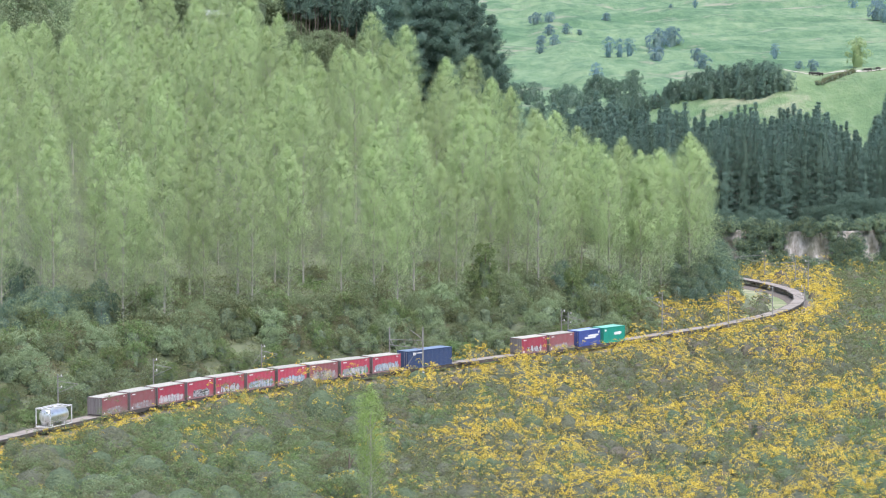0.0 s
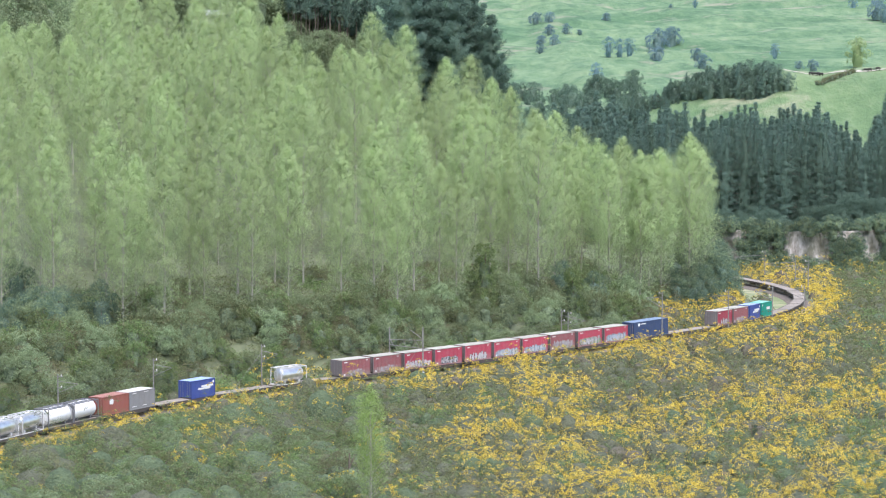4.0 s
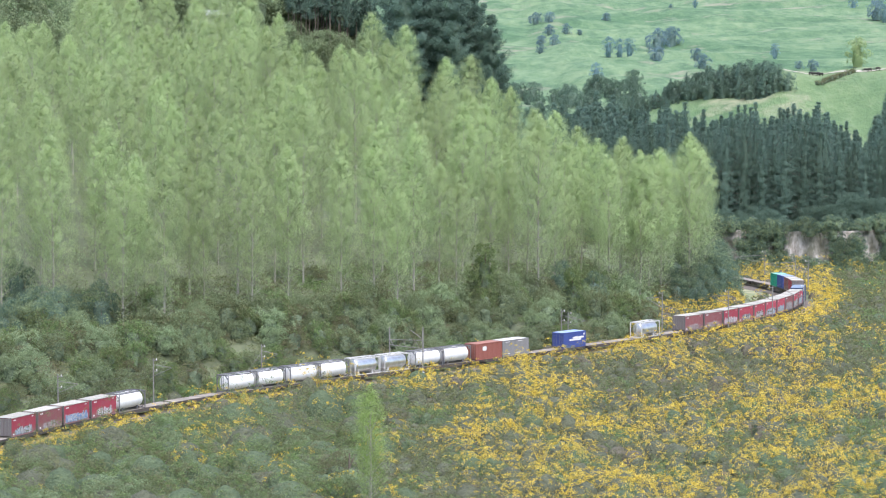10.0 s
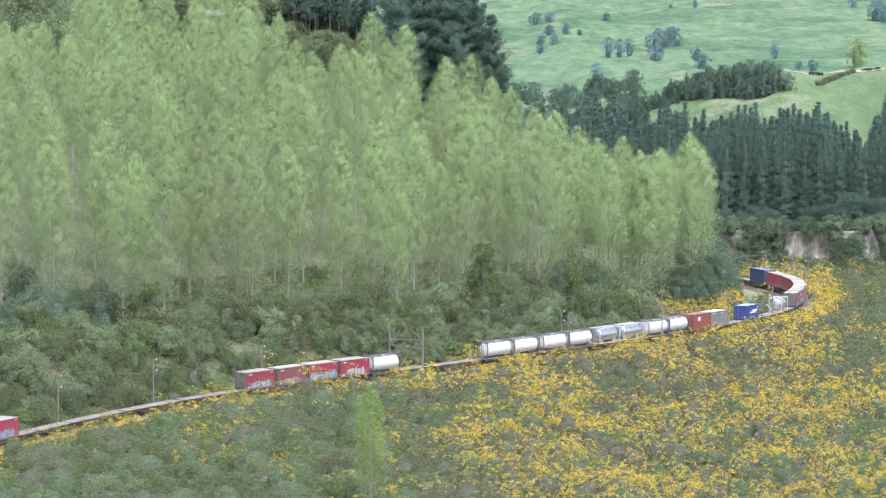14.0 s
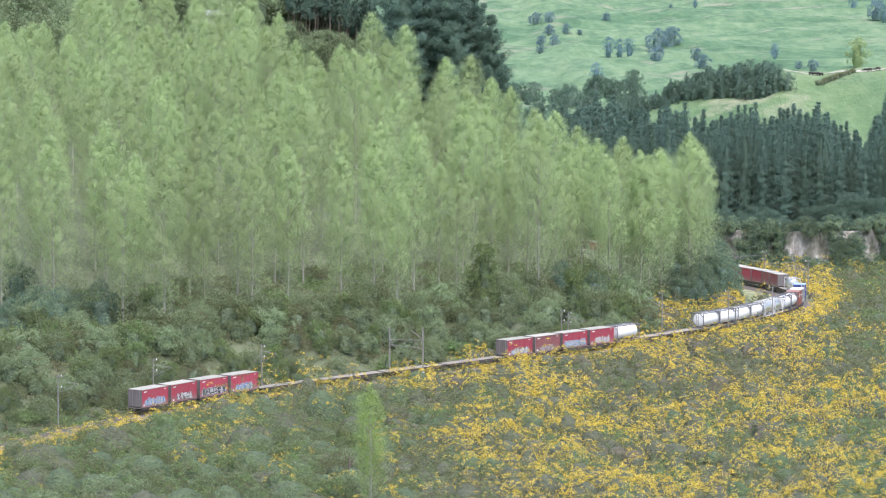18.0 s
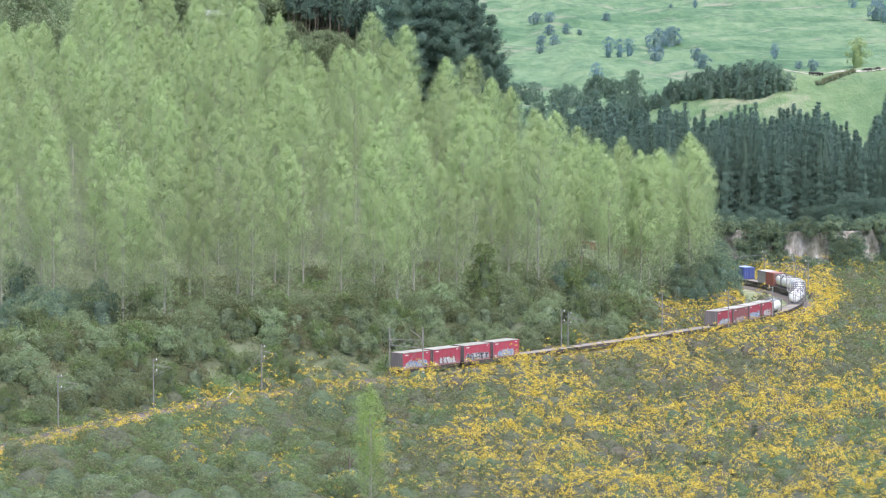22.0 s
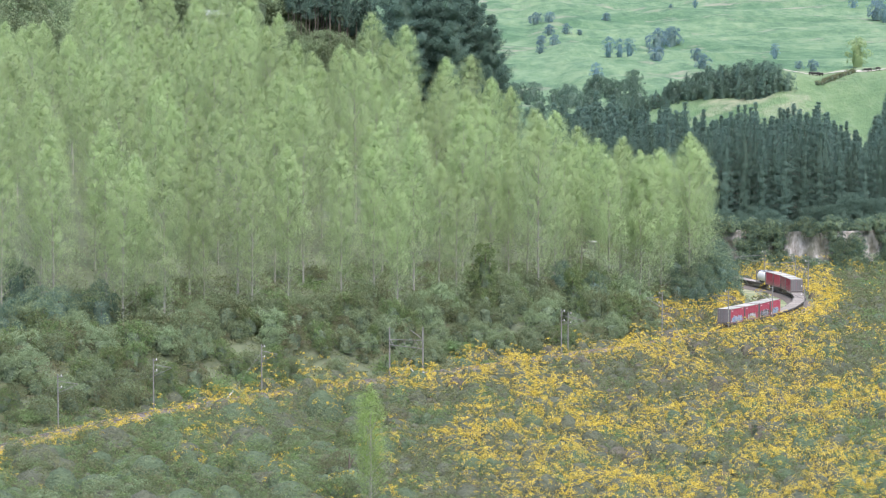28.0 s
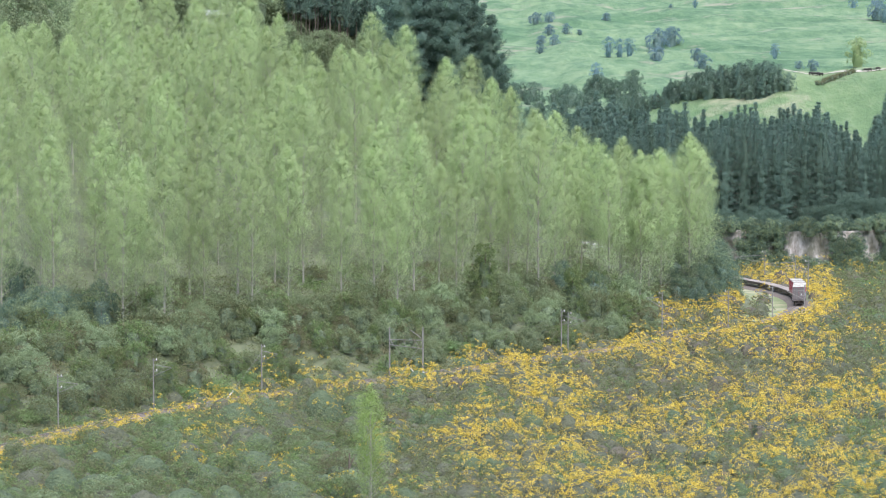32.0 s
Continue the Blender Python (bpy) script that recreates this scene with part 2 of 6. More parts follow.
# ---- the railway line ----
LINE = [(-130, 180), (-118, 230), (-104, 290), (-92, 332), (-80, 368), (-67.3, 402), (-59.3, 419.8), (-51.5, 436.5), (-42.8, 452), (-33.3, 465.9),
        (-23.1, 477.9), (-12.5, 489), (-1.3, 500.2), (10.0, 511.7), (15.5, 517.5), (21.1, 523.2), (26.6, 529.0), (31.9, 534.9), (37.1, 541.1), (41.8, 547.5), (46.3, 554.1), (50.4, 561.0),
        (54.1, 568.1), (57.4, 575.4), (60.3, 582.8), (62.9, 590.4), (65.1, 598.1), (66.8, 605.9), (68.2, 613.8), (69.2, 621.7), (69.8, 629.7), (70.0, 637.7),
        (69.6, 645.7), (68.8, 653.6), (67.6, 661.6), (66.0, 669.4), (63.9, 677.1), (60.6, 688), (56, 701), (49, 719), (39, 737), (25, 756), (6, 773), (-20, 790), (-60, 805),
        (-130, 820), (-260, 832), (-470, 845)]


def fall(y):
    """The line drops a few metres through the bend, and the ground with it."""
    return np.interp(y, [500, 541, 547.5, 568, 606, 646, 677, 700], [0, 0.24, 0.19, -0.23, -1.28, -2.69, -3.72, -4.0])


def spline(points, step=1.0):
    p = np.array(points, float)
    p = np.vstack([2 * p[0] - p[1], p, 2 * p[-1] - p[-2]])
    out = []
    for i in range(1, len(p) - 2):
        a, b, c, d = p[i - 1:i + 3]
        for t in np.arange(12) / 12:
            out.append(0.5 * (2 * b + (c - a) * t + (2 * a - 5 * b + 4 * c - d) * t ** 2 + (3 * b - a - 3 * c + d) * t ** 3))
    out = np.array(out)
    s = np.r_[0, np.cumsum(np.hypot(*np.diff(out, axis=0).T))]
    g = np.arange(0, s[-1], step)
    return np.c_[np.interp(g, s, out[:, 0]), np.interp(g, s, out[:, 1])]


RAIL = spline(LINE, 1.0)
for _ in range(5):
    RAIL[1:-1] = 0.25 * RAIL[:-2] + 0.5 * RAIL[1:-1] + 0.25 * RAIL[2:]
RAIL_S = np.r_[0, np.cumsum(np.hypot(*np.diff(RAIL, axis=0).T))]
S0 = RAIL_S[np.argmin(np.hypot(RAIL[:, 0] + 59.3, RAIL[:, 1] - 419.8))]


def on_line(s):
    """The point of the line s metres past its entry into view."""
    return np.array([np.interp(s + S0, RAIL_S, RAIL[:, 0]), np.interp(s + S0, RAIL_S, RAIL[:, 1])])


def line_side(s, off):
    """A point beside the line: off metres to the left of the way the train goes."""
    p, q = on_line(s), on_line(s + 0.5)
    d = (q - p) / np.linalg.norm(q - p)
    return p + off * np.array([-d[1], d[0]])


def line_distance(x, y, lo=0, hi=None):
    """Distance to the line and the side (positive: left of the way the train goes)."""
    P = RAIL[lo:hi]
    T = np.gradient(P, axis=0)
    x, y = np.asarray(x, float), np.asarray(y, float)
    xf, yf = x.ravel(), y.ravel()
    d = np.empty(len(xf))
    sd = np.empty(len(xf))
    for k in range(0, len(xf), 4000):
        dx = xf[k:k + 4000, None] - P[None, :, 0]
        dy = yf[k:k + 4000, None] - P[None, :, 1]
        q = dx * dx + dy * dy
        i = q.argmin(1)
        r = np.arange(len(i))
        d[k:k + 4000] = np.sqrt(q[r, i])
        sd[k:k + 4000] = np.sign(T[i, 0] * dy[r, i] - T[i, 1] * dx[r, i])
    return d.reshape(x.shape), sd.reshape(x.shape)


FRONT_END = int(np.argmin(np.hypot(RAIL[:, 0] - 50, RAIL[:, 1] - 561)))
SEEN_END = int(np.argmin(np.hypot(RAIL[:, 0] - 60, RAIL[:, 1] - 690)))


def height(x, y):
    """Height of the ground."""
    x, y = np.asarray(x, float), np.asarray(y, float)
    d, side = line_distance(x, y, 0, SEEN_END)
    da, _ = line_distance(x, y)
    left = np.where(side > 0, 1.0, 0.0) * smooth(y, 200, 330)
    # spur of the hill behind the line, falling away towards the bend
    g = smooth(-x, -56, 22)
    bank = 5.5 * smooth(d, 5, 20) * smooth(-x, -52, -5) + 1.0 * smooth(d, 8, 20)
    df, sf = line_distance(x, y, 0, FRONT_END)
    rise = np.clip(df - 18, 0, None) * 0.225 * g * smooth(da, 8, 60)
    back = 1 - smooth(y, 742, 800)
    spur = np.where((sf > 0) & (y > 300), bank * left + np.minimum(rise, 47), 0) * back
    # scrub flat in front of the line
    flat = (1 - left) * (-0.018 * np.clip(d - 4, 0, 120) + 1.1 * fbm(x, y, 34, 3) * smooth(d, 3, 14))
    hump = (1 - left) * 0.6 * smooth(d, 3.0, 5.5) * (1 - smooth(d, 6, 16))
    z = fall(y) - 0.75 + spur + flat + hump + left * 0.5 * fbm(x, y, 18, 8) * smooth(d, 4, 12)
    # ground under the viewer
    z = z + np.clip(64.6 - 0.32 * np.clip(y, -50, None), 0, 75) * (1 - smooth(y, 130, 235))
    # river gully below the cliff, then the terrace
    cl = 764 + 3.5 * fbm(x, y * 0, 26, 5)
    right = smooth(x, 44, 62)
    gully = -4.6 * smooth(y, 708, 735) * (1 - smooth(y, cl + 1, cl + 4)) * right
    z = z + gully + smooth(y, cl + 1, cl + 5) * 4.2 * right
    # terrace, middle ridge, far hills
    terr = smooth(y, 800, 960) * 5
    ridge = np.exp(-((y - 1010) / 75.0) ** 2) * np.interp(x, [20, 50, 63, 82, 104, 117, 139, 220], [0, 10, 17, 23.5, 28.8, 26.8, 30, 40]) + 0.8 * fbm(x, y, 60, 6) * smooth(y, 880, 960)
    far = np.interp(y, [1080, 1250, 1600, 2000, 2400, 3000, 4500], [0, 11, 22, 40, 66, 115, 240])
    roll = (fbm(x, y, 300, 11, 3) * 5.0 + fbm(x, y, 80, 12, 3) * 2.4 + fbm(x, y, 26, 13, 2) * 0.5) * smooth(y, 1080, 1400)
    z = z + terr + ridge + far + roll
    return np.where(da < 2.9, np.minimum(z, fall(y) - 0.75), z) if x.ndim else z


def ground():
    xs = np.r_[np.linspace(-1400, -110, 40)[:-1], np.linspace(-110, 150, 200)[:-1], np.linspace(150, 1500, 40)]
    ys = np.r_[np.linspace(-60, 330, 30)[:-1], np.linspace(330, 760, 300)[:-1], np.linspace(760, 1100, 70)[:-1], np.linspace(1100, 2400, 110)[:-1], np.linspace(2400, 4600, 24)]
    X, Y = np.meshgrid(xs, ys)
    Z = height(X, Y)
    V = np.c_[X.ravel(), Y.ravel(), Z.ravel()]
    nx = len(xs)
    i = (np.arange(len(ys) - 1)[:, None] * nx + np.arange(nx - 1)[None]).ravel()
    F = np.c_[i, i + 1, i + nx + 1, i + nx]
    cx, cy = V[F].mean(1)[:, 0], V[F].mean(1)[:, 1]
    d, side = line_distance(cx, cy)
    glade = (cx > 50) & (cy > 575) & (cy < 700)
    mi = np.where(cy > 1085, 2, np.where(cy > 880, 3, np.where((d < 4.2 + 5 * glade) & (side > 0), 1, 0)))
    ob = new("ground", mesh_np("ground", V, F, [M_SOIL, M_GRASS, M_PASTURE, M_MEADOW], mi, True))
    return tagged(ob, "rolling scrub ground rising to green pasture hills", "ground", kind="structure")


ground()


# ---- track ----
def strip(name, s0, s1, profile, mat, parent=None, step=1.0, close=False):
    """A band swept along the line; profile: (offset to the left, height)."""
    ss = np.arange(s0, s1, step)
    P = np.array([on_line(s) for s in ss])
    T = np.gradient(P, axis=0)
    T /= np.linalg.norm(T, axis=1)[:, None]
    N = np.c_[-T[:, 1], T[:, 0]]
    k = len(profile)
    V = np.concatenate([np.c_[P + o * N, z + fall(P[:, 1])][:, None] for o, z in profile], 1).reshape(-1, 3)
    F = []
    for i in range(len(ss) - 1):
        for j in range(k if close else k - 1):
            a, b = i * k + j, i * k + (j + 1) % k
            F.append((a, a + k, b + k, b))
    ob = new(name, mesh_np(name, V, F, mat))
    ob.parent = parent
    return ob


def track():
    top = new("railway_track")
    tagged(top, "single railway track on grey stone ballast", "railway track", kind="structure")
    strip("ballast", -90, 520, [(2.9, -1.1), (1.6, -0.24), (-1.6, -0.24), (-2.9, -1.1)], M_BALLAST, top)
    for side in (0.57, -0.57):
        strip("rail", -90, 520, [(side + 0.035, 0), (side + 0.03, -0.14), (side - 0.03, -0.14), (side - 0.035, 0)], M_RAIL, top, close=True)
    V, F = [], []
    for s in np.arange(-20, 260, 0.7):
        a, b = on_line(s), on_line(s + 0.4)
        t = (b - a) / np.linalg.norm(b - a)
        n = np.array([-t[1], t[0]])
        k = len(V)
        for z in (-0.3, -0.13):
            for i, j in ((-0.12, -1.05), (0.12, -1.05), (0.12, 1.05), (-0.12, 1.05)):
                V.append((*(a + i * t + j * n), z + fall(a[1])))
        F += [(k + 4, k + 5, k + 6, k + 7), (k, k + 1, k + 5, k + 4), (k + 1, k + 2, k + 6, k + 5), (k + 2, k + 3, k + 7, k + 6), (k + 3, k, k + 4, k + 7)]
    sl = child("sleepers", mesh_np("sleepers", V, F, M_SLEEPER), top)
    sl["kind"] = "stuff"


track()


# ---- plants ----
def tree_mesh_trunk(rng, h, r, lean, limbs, mat, sides=7):
    """Tapered trunk and thin limbs as one mesh."""
    bm = bmesh.new()
    pts = [Vector((lean[0] * (z / h) ** 2 + rng.normal() * 0.05, lean[1] * (z / h) ** 2 + rng.normal() * 0.05, z)) for z in np.linspace(-0.6, h * 0.97, 7)]
    for i in range(6):
        tube(bm, pts[i], pts[i + 1], r * (1 - 0.155 * i), r * (1 - 0.155 * (i + 1)), sides)
    for a, b, rr in limbs:
        tube(bm, a, b, rr, rr * 0.35, 4)
    me = bpy.data.meshes.new("trunk")
    bm.to_mesh(me)
    bm.free()
    me.materials.append(mat)
    return me


def poplar_meshes(seed, h=28.0, leaves=30000, width=3.4, low=0.1, leaf=0.2, shoots=640, green=None):
    """Upright poplar: straight trunk, steep feathered shoots, an egg-shaped head, open twiggy foot coloured as if
    shaded.
    """
    rng = np.random.RandomState(seed)
    lean = rng.normal(size=2) * 0.35
    lobe = rng.uniform(0, 2 * np.pi, 3)
    q = low + (0.985 - low) * (np.arange(shoots) + rng.uniform(0, 1, shoots)) / shoots
    prof = np.interp(q, [0.05, 0.15, 0.3, 0.45, 0.58, 0.7, 0.8, 0.88, 0.94, 0.985], [0.5, 0.66, 0.82, 0.94, 1.0, 0.97, 0.85, 0.68, 0.47, 0.12])
    th = np.arange(shoots) * 2.39996 + rng.normal(size=shoots) * 0.4
    bulge = 1 + 0.13 * np.cos(2 * th - lobe[0] + 3 * q) + 0.1 * np.cos(3 * th - lobe[1] + 14 * q) + 0.07 * np.sin(21 * q + lobe[2] + th)
    rad = width * prof * bulge * np.sqrt(rng.uniform(0.22, 1.0, shoots))
    out = np.stack([np.cos(th), np.sin(th), 0 * th], 1)
    axis = np.stack([lean[0] * q * q, lean[1] * q * q, h * q], 1)
    tip = axis + rad[:, None] * out
    tip[:, 2] += np.where(q > 0.7, rng.uniform(-0.6, 1.0, shoots), 0)
    steep = np.interp(q, [0.1, 0.4, 0.8, 1.0], [0.75, 1.3, 2.2, 4.0])
    way = out + np.stack([0 * q, 0 * q, steep], 1) + 0.18 * rng.normal(size=(shoots, 3))
    way /= np.linalg.norm(way, axis=1)[:, None]
    reach = rng.uniform(0.8, 1.9, shoots) * (0.55 + 0.45 * prof)
    full = np.interp(q, [0.08, 0.22, 0.34, 0.5, 0.9, 1.0], [0.1, 0.22, 0.52, 0.95, 1.25, 1.4]) * rng.uniform(0.7, 1.3, shoots)
    count = np.maximum(4, (leaves / shoots * full)).astype(int)
    i = np.repeat(np.arange(shoots), count)
    u = rng.uniform(0, 1, len(i))
    fat = (0.16 + 0.34 * u) * (0.6 + 0.5 * prof[i])
    C = tip[i] - way[i] * (reach[i] * u)[:, None] + rng.normal(size=(len(i), 3)) * np.stack([fat, fat, 0.8 * fat], 1)
    N = 0.9 * out[i] + 0.22 * rng.normal(size=(len(i), 3))
    N[:, 2] += 0.45 + 0.8 * np.clip(q[i] - 0.6, 0, 1) / 0.4
    V, F = quads(rng, C, leaf, face=N, loose=0.24)
    # twig-grey blades, thicker low down, paint the shade of the lower crown
    twig_shade = rng.uniform(size=len(F)) < np.interp(q[i], [0.1, 0.32, 0.55], [0.35, 0.22, 0.02])
    crown = mesh_np("crown", V, F, [green or M_POPLAR, M_TWIG_SHADE], twig_shade.astype(int))
    limbs = [(tuple(axis[k] - (0, 0, rad[k] * steep[k] * 0.8)), tuple(tip[k] - way[k] * reach[k] * 0.4), 0.035) for k in range(0, shoots, 7) if q[k] < 0.9]
    return tree_mesh_trunk(rng, h * 0.97, 0.21, lean, limbs, M_BARK), crown


def pine_meshes(seed, h=27.0, leaves=9000, spread=3.6, low=0.08, leaf=0.3, bark=None, tiers=26, arms=7, fluff=1.0):
    """Pine: whorls of spreading limbs that turn up at the tips, each a soft plume of needles."""
    rng = np.random.RandomState(seed)
    shape = lambda v: np.interp(v, [low, 0.25, 0.5, 0.75, 0.9, 1.0], [0.85, 1.0, 0.84, 0.5, 0.2, 0.02])
    limbs, C, A, N = [], [], [], []
    for k in range(tiers):
        q0 = low + (0.97 - low) * (k + 0.3 * rng.uniform(-1, 1)) / (tiers - 1)
        for a in range(arms):
            q = min(0.985, q0 + rng.normal() * 0.006)
            th = 2 * math.pi * (a + 0.5 * (k % 2)) / arms + rng.normal() * 0.25
            rad = spread * float(shape(q)) * rng.uniform(0.6, 1.18)
            out = np.array([math.cos(th), math.sin(th), 0.0])
            c = np.array([0, 0, h * q])
            lift = rad * float(np.interp(q, [0, 0.5, 1.0], [0.05, 0.3, 1.2]))
            tip = c + out * rad + (0, 0, lift)
            limbs.append((tuple(c), tuple(c + 0.9 * (tip - c)), 0.05))
            n = max(5, int(leaves / (tiers * arms) * (0.35 + 0.9 * float(shape(q)))))
            t = rng.uniform(0.2, 1.06, n)[:, None]
            fat = spread * (0.05 + 0.07 * float(shape(q))) * np.array([1.0, 1.0, 0.6]) * fluff
            C.append(c + (tip - c) * t ** 0.8 + (0, 0, 1.0) * (t ** 3 * 0.12 * rad) + rng.normal(size=(n, 3)) * fat)
            A.append(np.tile(out * 0.8 + (0, 0, 0.55), (n, 1)))
            N.append(np.tile(out * 0.8 + (0, 0, 0.75), (n, 1)))
    V, F = quads(rng, np.vstack(C), leaf, 1.6, along=np.vstack(A), face=np.vstack(N), loose=0.35)
    # core in a darker tone: shade painted into the inside of the crown
    qs = np.linspace(low + 0.06, 0.93, 9)
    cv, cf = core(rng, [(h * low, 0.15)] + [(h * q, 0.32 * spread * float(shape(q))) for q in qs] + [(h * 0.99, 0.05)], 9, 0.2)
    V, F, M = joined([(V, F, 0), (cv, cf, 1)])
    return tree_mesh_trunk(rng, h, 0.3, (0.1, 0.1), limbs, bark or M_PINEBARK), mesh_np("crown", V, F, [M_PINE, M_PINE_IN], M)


def sprays(rng, at, face, size, n, flat=0.7):
    """Leaf places and facings for small domed sprays: n leaves round each place."""
    k = len(at)
    d = rng.normal(size=(k, n, 3))
    d /= np.linalg.norm(d, axis=2)[:, :, None]
    f = face / np.maximum(np.linalg.norm(face, axis=1), 1e-6)[:, None]
    dot = (d * f[:, None]).sum(2)
    d = d + f[:, None] * (np.abs(dot) - dot)[:, :, None]
    r = np.asarray(size).reshape(-1, 1, 1) * rng.uniform(0.55, 1.1, (k, n, 1))
    P = at[:, None] + d * r - f[:, None] * (1 - flat) * (d * f[:, None]).sum(2)[:, :, None] * r
    return P.reshape(-1, 3), (d + 0.5 * f[:, None] + (0, 0, 0.3)).reshape(-1, 3)


def bush_meshes(seed, h=4.0, r=2.3, leaves=520, mats=None, leaf=0.42, stem=M_PINEBARK, base=0.12, tall=False, inside=None, per=16):
    """Bush or small tree: uneven lobes on stems, each lobe made of small leafy sprays."""
    rng = np.random.RandomState(seed)
    mats = mats or [M_DARK]
    lobes, limbs = [], []
    k = 11 if not tall else 15
    for i in range(k):
        q = (i + 0.5) / k
        th = i * 2.4 + rng.normal() * 0.4
        z = h * (base + (0.84 - base) * q)
        rr = r * (0.78 * math.sqrt(max(0.02, 1 - (q * 1.05 - 0.25) ** 2)) if not tall else 0.75 * (1 - 0.75 * q)) * rng.uniform(0.6, 1.15)
        c = np.array([rr * math.cos(th), rr * math.sin(th), z * rng.uniform(0.9, 1.08)])
        lobes.append((c, r * rng.uniform(0.28, 0.5)))
        limbs.append(((0, 0, max(0.0, z * 0.35)), tuple(c), 0.06))
    lobes.append((np.array([0.1 * r, 0, h * 0.82]), r * 0.38))
    C, N, M = [], [], []
    for c, rr in lobes:
        n = max(3, int(leaves / len(lobes) / per))
        d = rng.normal(size=(n, 3))
        d /= np.linalg.norm(d, axis=1)[:, None]
        d[:, 2] = np.abs(d[:, 2]) * 1.15 - 0.35
        P, f = sprays(rng, c + d * rr * rng.uniform(0.7, 1.25, (n, 1)), d + (0, 0, 0.35), rr * rng.uniform(0.28, 0.58, n), per)
        C.append(P)
        N.append(f)
        M.append(np.repeat(rng.choice(len(mats), n), per))
    C = np.vstack(C)
    C[:, 2] = np.maximum(C[:, 2], 0.1)
    V, F = quads(rng, C, leaf, 1.15, face=np.vstack(N), loose=0.6)
    lumps = [(V, F, np.concatenate(M))]
    # the default core colour paints in the shade between lobes
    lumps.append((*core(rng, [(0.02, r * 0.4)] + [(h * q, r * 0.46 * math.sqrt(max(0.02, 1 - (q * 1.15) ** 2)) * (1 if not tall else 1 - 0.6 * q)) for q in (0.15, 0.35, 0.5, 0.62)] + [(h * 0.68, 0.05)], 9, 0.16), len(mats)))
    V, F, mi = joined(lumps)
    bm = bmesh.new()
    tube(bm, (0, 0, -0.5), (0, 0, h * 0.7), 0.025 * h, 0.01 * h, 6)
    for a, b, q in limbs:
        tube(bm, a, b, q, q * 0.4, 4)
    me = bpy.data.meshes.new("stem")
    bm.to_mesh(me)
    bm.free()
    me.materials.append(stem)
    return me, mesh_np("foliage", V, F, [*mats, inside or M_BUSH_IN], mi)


def plant(name, meshes, x, y, scale, label, category, group="", turn=0.0, names=("trunk", "crown"), sink=0.15, z=None, squash=1.0):
    top = new(name)
    top.matrix_basis = pose(x, y, float(height(np.array([x]), np.array([y]))[0]) - sink if z is None else z, 0, 0, turn) @ Matrix.Diagonal((scale, scale, scale * squash, 1))
    for n, me in zip(names, meshes):
        child(n, me, top)
    return tagged(top, label, category, group)


def in_view(x, y, margin=6.0):
    return np.abs(x) < y * 0.1376 + margin


